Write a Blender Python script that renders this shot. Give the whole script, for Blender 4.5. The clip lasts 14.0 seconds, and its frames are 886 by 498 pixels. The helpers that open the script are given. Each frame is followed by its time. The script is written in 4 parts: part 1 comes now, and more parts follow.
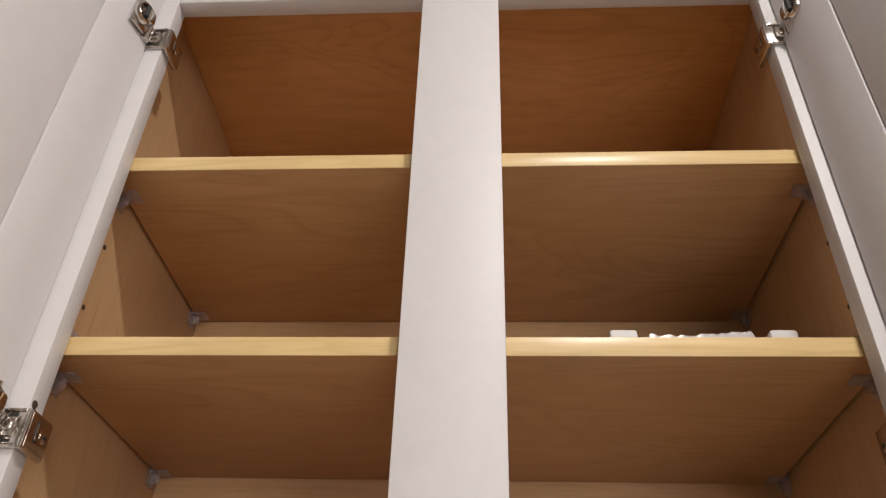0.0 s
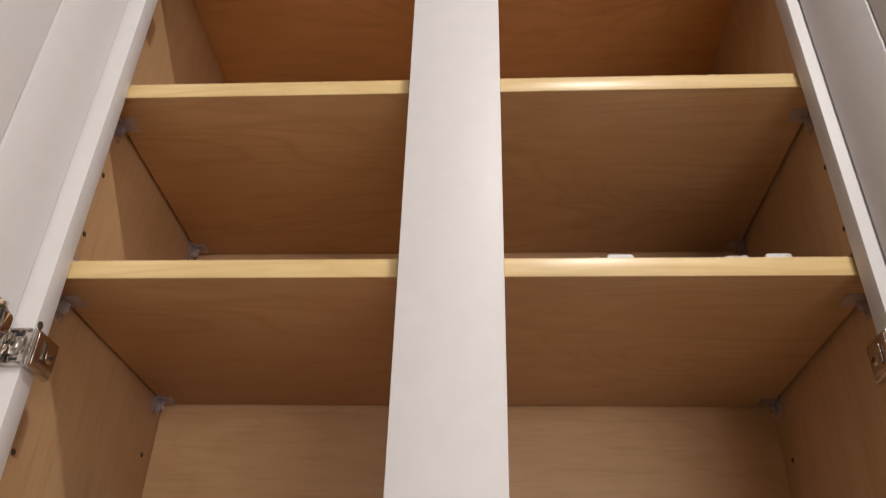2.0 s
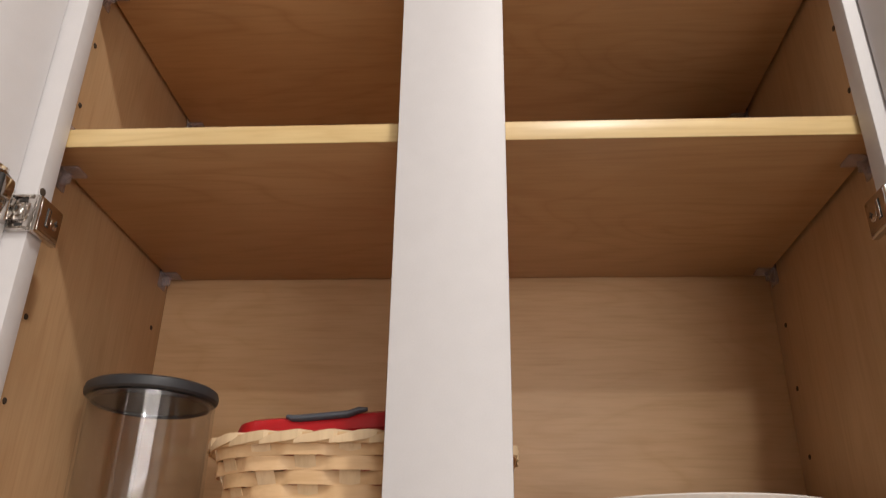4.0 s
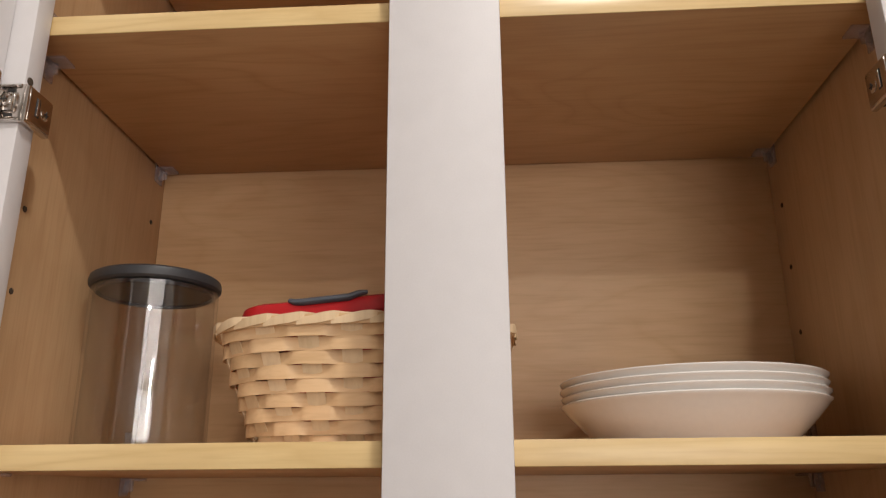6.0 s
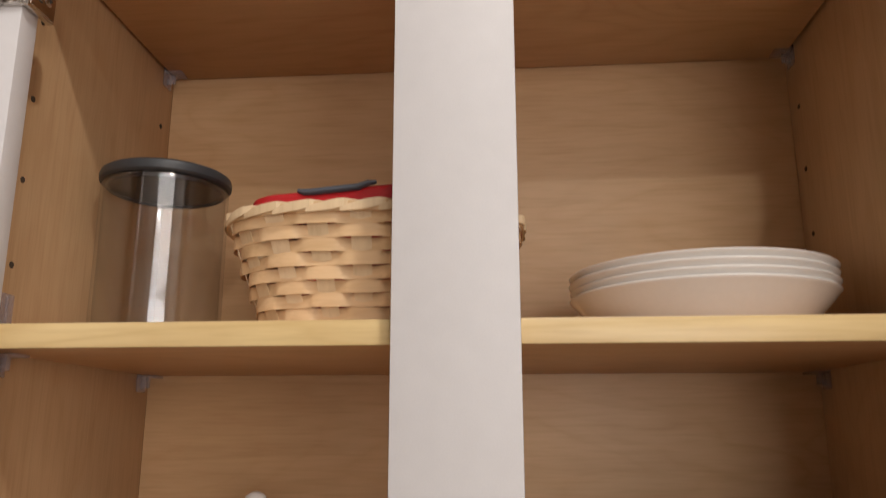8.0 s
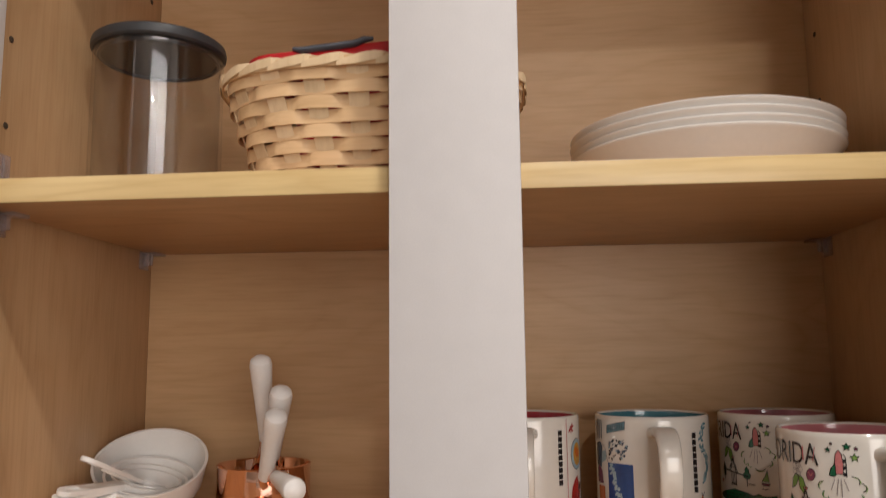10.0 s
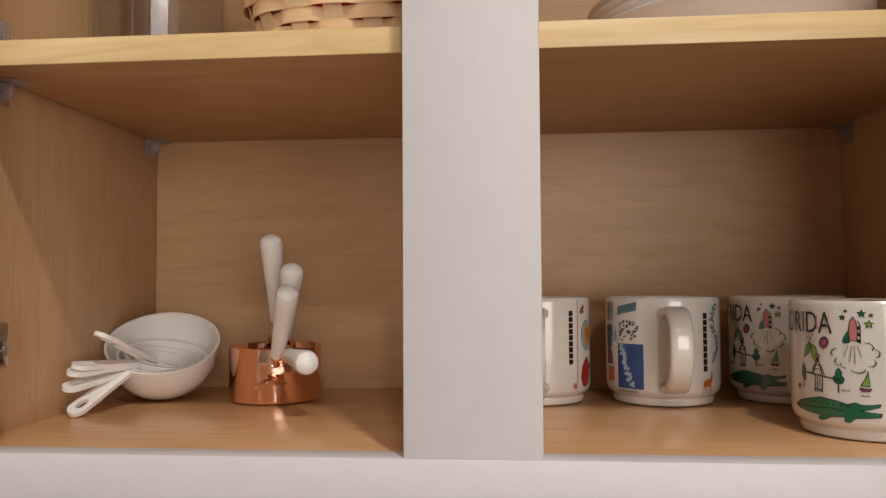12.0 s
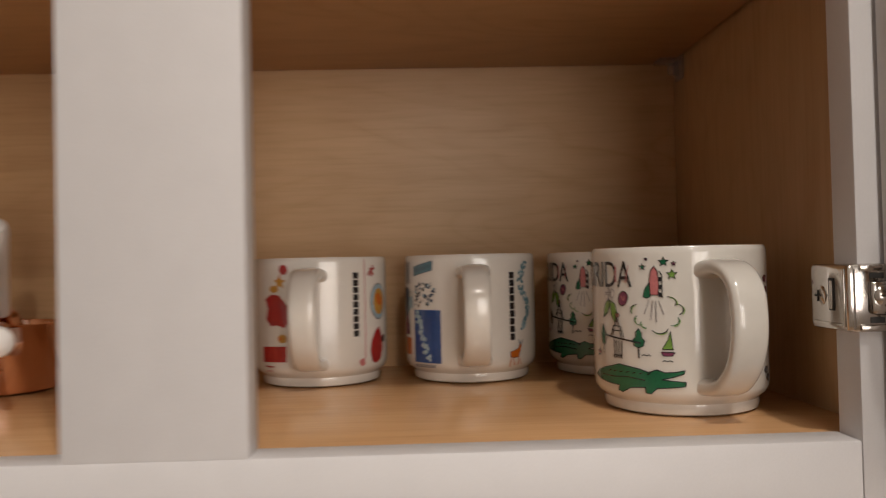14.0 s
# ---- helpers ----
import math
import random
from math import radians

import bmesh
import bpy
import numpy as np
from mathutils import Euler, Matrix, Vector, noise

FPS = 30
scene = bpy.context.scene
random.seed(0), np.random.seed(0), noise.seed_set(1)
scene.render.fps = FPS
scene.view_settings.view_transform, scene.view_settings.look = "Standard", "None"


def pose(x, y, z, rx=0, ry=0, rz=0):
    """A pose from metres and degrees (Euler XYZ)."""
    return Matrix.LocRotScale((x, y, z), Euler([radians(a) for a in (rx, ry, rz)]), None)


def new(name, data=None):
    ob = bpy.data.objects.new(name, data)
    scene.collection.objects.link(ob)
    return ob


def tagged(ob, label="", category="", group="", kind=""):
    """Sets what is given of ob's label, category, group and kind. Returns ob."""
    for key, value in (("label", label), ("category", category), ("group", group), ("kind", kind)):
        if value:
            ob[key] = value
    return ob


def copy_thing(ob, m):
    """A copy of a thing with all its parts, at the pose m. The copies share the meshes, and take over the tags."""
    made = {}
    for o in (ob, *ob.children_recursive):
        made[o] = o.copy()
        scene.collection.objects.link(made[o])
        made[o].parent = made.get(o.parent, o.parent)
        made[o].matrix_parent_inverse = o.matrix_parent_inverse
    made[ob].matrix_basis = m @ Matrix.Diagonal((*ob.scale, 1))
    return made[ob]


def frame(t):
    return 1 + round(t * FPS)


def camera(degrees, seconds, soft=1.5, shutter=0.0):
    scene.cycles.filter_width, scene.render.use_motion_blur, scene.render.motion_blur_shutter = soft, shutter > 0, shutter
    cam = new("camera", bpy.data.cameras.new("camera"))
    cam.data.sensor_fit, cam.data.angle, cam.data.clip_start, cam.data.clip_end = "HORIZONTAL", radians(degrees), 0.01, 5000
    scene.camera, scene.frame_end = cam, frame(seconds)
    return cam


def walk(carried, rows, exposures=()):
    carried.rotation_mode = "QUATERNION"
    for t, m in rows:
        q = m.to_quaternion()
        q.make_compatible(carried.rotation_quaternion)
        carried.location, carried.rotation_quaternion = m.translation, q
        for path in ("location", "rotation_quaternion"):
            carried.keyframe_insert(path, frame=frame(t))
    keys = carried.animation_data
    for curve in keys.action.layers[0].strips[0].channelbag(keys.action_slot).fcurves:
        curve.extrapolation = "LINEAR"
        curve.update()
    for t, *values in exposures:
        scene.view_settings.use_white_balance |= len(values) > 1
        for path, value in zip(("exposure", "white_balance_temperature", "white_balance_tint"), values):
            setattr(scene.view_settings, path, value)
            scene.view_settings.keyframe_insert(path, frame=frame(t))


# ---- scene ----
cam = camera(59.72, 14.0, soft=1.15, shutter=0.7)
# seconds, x, y, z, yaw, pitch, roll
ROWS = [
    (0.0, 0.0251, -0.4907, 1.6865, 2.77, 36.10, -1.63),
    (0.5, 0.0265, -0.4843, 1.6822, 2.90, 35.42, -1.57),
    (1.0, 0.0274, -0.4831, 1.6789, 2.77, 34.51, -1.48),
    (1.5, 0.0269, -0.4832, 1.6731, 2.93, 33.60, -1.13),
    (2.0, 0.0242, -0.4825, 1.6677, 2.75, 32.30, -1.33),
    (2.5, 0.0259, -0.4812, 1.6569, 2.66, 30.35, -0.84),
    (5.0, 0.0200, -0.4660, 1.6350, 3.34, 22.09, -0.63),
    (5.5, 0.0196, -0.4658, 1.6286, 3.44, 20.38, -0.08),
    (6.0, 0.0250, -0.4672, 1.6306, 3.42, 17.53, 0.38),
    (6.5, 0.0250, -0.4679, 1.6286, 3.15, 17.20, 0.30),
    (7.0, 0.0264, -0.4650, 1.6189, 3.75, 16.40, 0.30),
    (7.5, 0.0260, -0.4584, 1.6089, 3.62, 14.89, -0.13),
    (8.0, 0.0278, -0.4553, 1.5937, 4.40, 13.23, 0.03),
    (8.5, 0.0336, -0.4498, 1.5833, 4.77, 11.57, 0.45),
    (9.0, 0.0332, -0.4497, 1.5717, 4.70, 10.32, 0.47),
    (11.5, 0.0221, -0.4293, 1.5149, 5.00, 3.55, 0.66),
    (12.0, 0.0218, -0.4314, 1.5080, 5.02, 2.48, 0.34),
    (12.5, 0.0267, -0.4302, 1.5024, 4.50, 2.23, 0.19),
    (13.0, 0.0464, -0.4223, 1.5006, 2.40, 2.10, 0.52),
    (13.5, 0.0757, -0.3884, 1.4950, -0.55, 1.44, 0.87),
    (14.0, 0.1113, -0.3240, 1.4886, -1.76, 1.17, 1.31),
]
EXPOSURES = [(0.0, -0.02, 6500, 10), (5.0, 0.04, 6500, 10), (12.5, 0.05, 6550, 10), (14.0, -0.12, 6800, 10)]
walk(cam, [(t, pose(x, y, z, 90 + pitch, roll, yaw)) for t, x, y, z, yaw, pitch, roll in ROWS], EXPOSURES)

# ---- light ----
world = bpy.data.worlds.new("world")
scene.world = world
world.use_nodes = True
wn = world.node_tree
sky = wn.nodes.new("ShaderNodeTexSky")
sky.sky_type, sky.sun_disc = "NISHITA", False
sky.sun_elevation, sky.sun_rotation = radians(35), radians(160)
wn.links.new(sky.outputs["Color"], wn.nodes["Background"].inputs["Color"])
wn.nodes["Background"].inputs["Strength"].default_value = 0.1

CEILING = 3.0
CANS = [(0.43, -0.94), (0.42, -2.24)]
CAN_WATTS = [15.0, 14.0]
WARM = (1.0, 0.945, 0.89)


def lamp(name, shape, size, size_y, watts, colour, m):
    data = bpy.data.lights.new(name, "AREA")
    data.shape, data.size, data.energy, data.color = shape, size, watts, colour
    if shape == "RECTANGLE":
        data.size_y = size_y
    ob = new(name, data)
    ob.matrix_world = m
    return ob


for (lx, ly), watts in zip(CANS, CAN_WATTS):
    lamp("can_lamp", "DISK", 0.11, 0, watts, WARM, pose(lx, ly, CEILING - 0.012))
lamp("window_lamp", "RECTANGLE", 2.0, 1.4, 37.0, (1.0, 0.95, 0.95), pose(1.38, -3.17, 1.6, 90, 0, 0))

# ---- materials ----


def material(name, colour=(0.8, 0.8, 0.8), rough=0.5, metal=0.0):
    mat = bpy.data.materials.new(name)
    mat.use_nodes = True
    b = mat.node_tree.nodes["Principled BSDF"]
    b.inputs["Base Color"].default_value = (*colour, 1)
    b.inputs["Roughness"].default_value = rough
    b.inputs["Metallic"].default_value = metal
    return mat, mat.node_tree, b


def node(nt, kind, **values):
    n = nt.nodes.new(kind)
    for key, value in values.items():
        n.inputs[key.replace("_", " ")].default_value = value
    return n


def ramp(nt, source, stops):
    r = nt.nodes.new("ShaderNodeValToRGB")
    els = r.color_ramp.elements
    while len(els) < len(stops):
        els.new(0.5)
    for e, (p, c) in zip(els, stops):
        e.position, e.color = p, (*c, 1)
    nt.links.new(source, r.inputs["Fac"])
    return r


def mix(nt, kind, fac, a, b):
    m = nt.nodes.new("ShaderNodeMix")
    m.data_type, m.blend_type = "RGBA", kind
    for sock, v in ((m.inputs[0], fac), (m.inputs[6], a), (m.inputs[7], b)):
        if hasattr(v, "is_output"):
            nt.links.new(v, sock)
        else:
            sock.default_value = v
    return m.outputs[2]


def wood(name, axis, light, dark, rough=0.42, figure=0.55, seed=0.0, across=8.0, along=2.6):
    """Veneer with its grain along axis 0, 1 or 2: cathedral figure, streaks and fine pores."""
    mat, nt, b = material(name, light, rough)
    co = nt.nodes.new("ShaderNodeTexCoord")
    big = nt.nodes.new("ShaderNodeMapping")
    s = [across, across, across]
    s[axis] = along
    big.inputs["Scale"].default_value = s
    big.inputs["Location"].default_value = (seed, seed * 1.7, seed * 0.6)
    nt.links.new(co.outputs["Object"], big.inputs["Vector"])
    n1 = node(nt, "ShaderNodeTexNoise", Scale=1.0, Detail=2.5, Roughness=0.45, Distortion=0.5)
    nt.links.new(big.outputs[0], n1.inputs["Vector"])
    rings = nt.nodes.new("ShaderNodeMath")
    rings.operation = "MULTIPLY"
    rings.inputs[1].default_value = 25.0
    nt.links.new(n1.outputs["Fac"], rings.inputs[0])
    wave = nt.nodes.new("ShaderNodeMath")
    wave.operation = "PINGPONG"
    wave.inputs[1].default_value = 1.0
    nt.links.new(rings.outputs[0], wave.inputs[0])
    power = nt.nodes.new("ShaderNodeMath")
    power.operation = "POWER"
    power.inputs[1].default_value = 3.2
    nt.links.new(wave.outputs[0], power.inputs[0])
    fine = nt.nodes.new("ShaderNodeMapping")
    s = [330.0, 330.0, 330.0]
    s[axis] = 16.0
    fine.inputs["Scale"].default_value = s
    nt.links.new(co.outputs["Object"], fine.inputs["Vector"])
    n2 = node(nt, "ShaderNodeTexNoise", Scale=1.0, Detail=3.0, Roughness=0.6)
    nt.links.new(fine.outputs[0], n2.inputs["Vector"])
    n3 = node(nt, "ShaderNodeTexNoise", Scale=4.5, Detail=3.0, Roughness=0.55)
    nt.links.new(co.outputs["Object"], n3.inputs["Vector"])
    pores = ramp(nt, n2.outputs["Fac"], [(0.30, (0.93, 0.91, 0.88)), (0.52, (1, 1, 1)), (0.80, (1.02, 1.02, 1.01))])
    blot = ramp(nt, n3.outputs["Fac"], [(0.3, (0.86, 0.82, 0.77)), (0.7, (1.06, 1.05, 1.04))])
    streak = nt.nodes.new("ShaderNodeMapping")
    s = [85.0, 85.0, 85.0]
    s[axis] = 11.0
    streak.inputs["Scale"].default_value = s
    nt.links.new(co.outputs["Object"], streak.inputs["Vector"])
    n4 = node(nt, "ShaderNodeTexNoise", Scale=1.0, Detail=2.0, Roughness=0.55, Distortion=0.6)
    nt.links.new(streak.outputs[0], n4.inputs["Vector"])
    streaks = ramp(nt, n4.outputs["Fac"], [(0.30, (0.94, 0.915, 0.89)), (0.55, (1, 1, 1)), (0.8, (1.03, 1.03, 1.02))])
    # the figure comes and goes across the sheet
    patch = ramp(nt, n3.outputs["Fac"], [(0.35, (figure * 0.25,) * 3), (0.65, (figure,) * 3)])
    fac = nt.nodes.new("ShaderNodeMath")
    fac.operation = "MULTIPLY"
    nt.links.new(patch.outputs["Color"], fac.inputs[1])
    nt.links.new(power.outputs[0], fac.inputs[0])
    c = mix(nt, "MIX", fac.outputs[0], (*light, 1), (*dark, 1))
    c = mix(nt, "MULTIPLY", 1.0, c, pores.outputs["Color"])
    c = mix(nt, "MULTIPLY", 1.0, c, blot.outputs["Color"])
    c = mix(nt, "MULTIPLY", 1.0, c, streaks.outputs["Color"])
    nt.links.new(c, b.inputs["Base Color"])
    bump = node(nt, "ShaderNodeBump", Strength=0.06, Distance=0.001)
    nt.links.new(n2.outputs["Fac"], bump.inputs["Height"])
    nt.links.new(bump.outputs[0], b.inputs["Normal"])
    rr = ramp(nt, n3.outputs["Fac"], [(0.2, (rough - 0.06,) * 3), (0.8, (rough + 0.08,) * 3)])
    nt.links.new(rr.outputs["Color"], b.inputs["Roughness"])
    return mat


def speckled(name, colour, rough, scale, amount, metal=0.0, bump=0.05, coat=0.0):
    """A plain surface with slight mottling, at two scales, and fine relief."""
    mat, nt, b = material(name, colour, rough, metal)
    co = nt.nodes.new("ShaderNodeTexCoord")
    n1 = node(nt, "ShaderNodeTexNoise", Scale=scale, Detail=4.0, Roughness=0.6)
    n2 = node(nt, "ShaderNodeTexNoise", Scale=scale * 0.06, Detail=2.0)
    nt.links.new(co.outputs["Object"], n1.inputs["Vector"])
    nt.links.new(co.outputs["Object"], n2.inputs["Vector"])
    a = ramp(nt, n1.outputs["Fac"], [(0.3, (1 - amount,) * 3), (0.7, (1, 1, 1))])
    d = ramp(nt, n2.outputs["Fac"], [(0.3, (1 - amount,) * 3), (0.7, (1, 1, 1))])
    c = mix(nt, "MULTIPLY", 1.0, (*colour, 1), a.outputs["Color"])
    c = mix(nt, "MULTIPLY", 1.0, c, d.outputs["Color"])
    nt.links.new(c, b.inputs["Base Color"])
    bn = node(nt, "ShaderNodeBump", Strength=bump, Distance=0.0006)
    nt.links.new(n1.outputs["Fac"], bn.inputs["Height"])
    nt.links.new(bn.outputs[0], b.inputs["Normal"])
    r = ramp(nt, n2.outputs["Fac"], [(0.2, (max(rough - 0.05, 0.02),) * 3), (0.8, (rough + 0.06,) * 3)])
    nt.links.new(r.outputs["Color"], b.inputs["Roughness"])
    b.inputs["Coat Weight"].default_value = coat
    b.inputs["Coat Roughness"].default_value = 0.05
    return mat


MAPLE, MAPLE_DARK = (0.60, 0.375, 0.19), (0.44, 0.235, 0.095)
maple_x = wood("maple_veneer_level_grain", 0, MAPLE, MAPLE_DARK, 0.40, 0.46, 3.1)
maple_back = wood("maple_veneer_back", 0, (0.67, 0.45, 0.255), (0.54, 0.32, 0.15), 0.45, 0.36, 7.7)
maple_z = wood("maple_veneer_upright_grain", 2, (0.60, 0.40, 0.225), MAPLE_DARK, 0.42, 0.22, 1.3)
# top and floor sheets are set lighter and more orange than the shelves
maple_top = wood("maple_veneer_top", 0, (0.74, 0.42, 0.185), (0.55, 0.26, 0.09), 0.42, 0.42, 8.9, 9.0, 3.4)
maple_floor = wood("maple_veneer_floor", 0, (0.72, 0.43, 0.22), (0.56, 0.30, 0.125), 0.24, 0.30, 6.4)
pine_edge = wood("pine_edge_band", 0, (0.80, 0.61, 0.31), (0.60, 0.40, 0.16), 0.34, 0.42, 5.2, 34.0, 1.6)
paint = speckled("white_satin_paint", (0.715, 0.695, 0.697), 0.48, 900, 0.035, bump=0.04)
wall_paint = speckled("wall_paint", (0.62, 0.59, 0.55), 0.7, 500, 0.05, bump=0.1)
# dark tone for the unseen west wall, added to cut its bounce light
low_bounce_paint = speckled("low_bounce_wall_paint", (0.20, 0.18, 0.16), 0.7, 500, 0.05, bump=0.1)
ceiling_paint = speckled("ceiling_paint", (0.80, 0.79, 0.77), 0.8, 300, 0.04, bump=0.2)
floor_wood = wood("floor_boards", 0, (0.33, 0.22, 0.13), (0.22, 0.13, 0.07), 0.4, 0.4, 9.0)
nickel = speckled("nickel_plate", (0.66, 0.62, 0.58), 0.13, 700, 0.08, metal=1.0)
# near-black colour stands for the shade in hinge slots, screw crosses and cups
recess_dark = speckled("recess_shade", (0.03, 0.028, 0.026), 0.6, 400, 0.1)
copper = speckled("polished_copper", (0.95, 0.60, 0.46), 0.04, 60, 0.06, metal=1.0, bump=0.03)
white_plastic = speckled("white_plastic", (0.88, 0.855, 0.82), 0.34, 300, 0.03, coat=0.2)
handle_white = speckled("white_handle", (0.86, 0.83, 0.80), 0.42, 300, 0.04)
porcelain = speckled("cream_porcelain", (0.88, 0.85, 0.81), 0.16, 200, 0.03, coat=0.6)
mug_glaze = speckled("mug_glaze", (0.72, 0.68, 0.62), 0.15, 160, 0.03, coat=0.6, bump=0.02)
lid_grey = speckled("charcoal_plastic", (0.045, 0.047, 0.052), 0.45, 500, 0.1)
tab_grey = speckled("slate_rubber", (0.095, 0.105, 0.125), 0.5, 500, 0.1)
red_plastic = speckled("red_plastic", (0.50, 0.010, 0.014), 0.34, 400, 0.06)
foam = speckled("white_foam", (0.80, 0.80, 0.80), 0.75, 700, 0.06, bump=0.2)
splint = wood("basket_splint", 0, (0.86, 0.61, 0.36), (0.68, 0.43, 0.21), 0.5, 0.35, 2.0)
splint_pale = wood("basket_stake", 2, (0.87, 0.69, 0.46), (0.68, 0.48, 0.27), 0.5, 0.3, 4.0)
hole_dark, _, _ = material("hole_shade", (0.07, 0.048, 0.032), 0.9)


def vary(mat, amount):
    """Small differences of tone from piece to piece."""
    nt = mat.node_tree
    b = nt.nodes["Principled BSDF"]
    old = b.inputs["Base Color"].links[0].from_socket
    info = nt.nodes.new("ShaderNodeObjectInfo")
    r = ramp(nt, info.outputs["Random"], [(0.0, (1 - amount, 1 - amount * 1.2, 1 - amount * 1.6)), (1.0, (1.04, 1.04, 1.04))])
    nt.links.new(mix(nt, "MULTIPLY", 1.0, old, r.outputs["Color"]), b.inputs["Base Color"])


vary(splint, 0.16)
vary(splint_pale, 0.12)


def clear(name, colour, rough, ior):
    mat, nt, b = material(name, colour, rough)
    b.inputs["Transmission Weight"].default_value = 1.0
    b.inputs["IOR"].default_value = ior
    return mat


def thin(name, colour, rough, through_share):
    """Milky see-through plastic: part of the light goes straight on."""
    mat, nt, b = material(name, colour, rough)
    t = nt.nodes.new("ShaderNodeBsdfTransparent")
    m = nt.nodes.new("ShaderNodeMixShader")
    m.inputs[0].default_value = through_share
    nt.links.new(b.outputs[0], m.inputs[1])
    nt.links.new(t.outputs[0], m.inputs[2])
    nt.links.new(m.outputs[0], nt.nodes["Material Output"].inputs["Surface"])
    return mat


def sheer_glass(name, tint, edge):
    """Thin clear glass: light goes straight on, gloss grows towards the edge."""
    mat, nt, b = material(name, tint, 0.0)
    t = nt.nodes.new("ShaderNodeBsdfTransparent")
    t.inputs["Color"].default_value = (*tint, 1)
    g = nt.nodes.new("ShaderNodeBsdfGlossy")
    g.inputs["Roughness"].default_value = 0.03
    lw = nt.nodes.new("ShaderNodeLayerWeight")
    lw.inputs["Blend"].default_value = 0.5
    steep = nt.nodes.new("ShaderNodeMath")
    steep.operation = "POWER"
    steep.inputs[1].default_value = 5.0
    nt.links.new(lw.outputs["Facing"], steep.inputs[0])
    share = nt.nodes.new("ShaderNodeMath")
    share.operation = "MULTIPLY_ADD"
    share.inputs[1].default_value, share.inputs[2].default_value = edge, 0.085
    nt.links.new(steep.outputs[0], share.inputs[0])
    m = nt.nodes.new("ShaderNodeMixShader")
    nt.links.new(share.outputs[0], m.inputs[0])
    nt.links.new(t.outputs[0], m.inputs[1])
    nt.links.new(g.outputs[0], m.inputs[2])
    nt.links.new(m.outputs[0], nt.nodes["Material Output"].inputs["Surface"])
    return mat


glass = sheer_glass("clear_glass", (0.970, 0.973, 0.975), 0.65)
clip_plastic = thin("clear_clip_plastic", (0.55, 0.48, 0.50), 0.2, 0.68)
film_plastic = thin("plastic_film", (0.80, 0.79, 0.80), 0.15, 0.35)
gasket = clear("clear_gasket", (0.80, 0.82, 0.86), 0.25, 1.4)


def ink(name, colour):
    return speckled(name, colour, 0.22, 900, 0.25, coat=0.5, bump=0.0)


INK = {
    "black": ink("black_print", (0.025, 0.022, 0.025)),
    "green": ink("green_print", (0.015, 0.15, 0.065)),
    "lime": ink("lime_print", (0.22, 0.40, 0.08)),
    "pink": ink("pink_print", (0.66, 0.22, 0.22)),
    "plum": ink("plum_print", (0.25, 0.06, 0.12)),
    "grey": ink("grey_print", (0.33, 0.29, 0.29)),
    "red": ink("red_print", (0.42, 0.02, 0.02)),
    "orange": ink("orange_print", (0.68, 0.17, 0.025)),
    "gold": ink("gold_print", (0.62, 0.32, 0.06)),
    "blue": ink("blue_print", (0.018, 0.075, 0.27)),
    "teal": ink("teal_print", (0.13, 0.28, 0.34)),
    "pale": ink("pale_blue_print", (0.40, 0.55, 0.62)),
    "slate": ink("slate_print", (0.07, 0.10, 0.15)),
}

# ---- mesh helpers ----


def empty(name, m, label, category, group="", kind=""):
    ob = new(name)
    ob.matrix_world = m
    ob.empty_display_size = 0.02
    return tagged(ob, label, category, group, kind)


def finish(name, bm, mat, smooth):
    mesh = bpy.data.meshes.new(name)
    bmesh.ops.recalc_face_normals(bm, faces=bm.faces)
    bm.to_mesh(mesh)
    bm.free()
    for m in mat if isinstance(mat, (list, tuple)) else [mat]:
        mesh.materials.append(m)
    if smooth:
        for p in mesh.polygons:
            p.use_smooth = True
        mesh.set_sharp_from_angle(angle=radians(smooth))
    return mesh


def part(name, bm, mat, parent=None, label="", smooth=35, m=None):
    ob = new(name, finish(name, bm, mat, smooth))
    if parent is not None:
        ob.parent = parent
    if m is not None:
        ob.matrix_local = m
    return tagged(ob, label) if label else ob


def add_box(bm, x0, x1, y0, y1, z0, z1, bevel=0.0, m=None, segments=2):
    made = bmesh.ops.create_cube(bm, size=1.0)["verts"]
    for v in made:
        v.co = Vector((x0 + (v.co.x + 0.5) * (x1 - x0), y0 + (v.co.y + 0.5) * (y1 - y0), z0 + (v.co.z + 0.5) * (z1 - z0)))
    if bevel:
        edges = list({e for v in made for e in v.link_edges})
        got = bmesh.ops.bevel(bm, geom=edges, offset=bevel, segments=segments, profile=0.5, affect="EDGES")
        made = list({v for f in got["faces"] for v in f.verts})
    if m is not None:
        bmesh.ops.transform(bm, matrix=m, verts=made)
    return bm


def box(x0, x1, y0, y1, z0, z1, bevel=0.0008, m=None):
    return add_box(bmesh.new(), x0, x1, y0, y1, z0, z1, bevel, m)


def lathe(profile, steps=64, bm=None, m=None, squash=1.0):
    """Turns (radius, height) rows round z; the ends on the axis are closed."""
    bm = bm or bmesh.new()
    rings, made = [], []
    for r, z in profile:
        if r < 1e-6:
            ring = [bm.verts.new((0, 0, z))]
        else:
            ring = [bm.verts.new((r * math.cos(2 * math.pi * k / steps), squash * r * math.sin(2 * math.pi * k / steps), z)) for k in range(steps)]
        rings.append(ring)
        made += ring
    for a, b in zip(rings, rings[1:]):
        for k in range(steps):
            q = [a[k % len(a)], a[(k + 1) % len(a)], b[(k + 1) % len(b)], b[k % len(b)]]
            q = list(dict.fromkeys(q))
            if len(q) > 2:
                bm.faces.new(q)
    if m is not None:
        bmesh.ops.transform(bm, matrix=m, verts=made)
    return bm


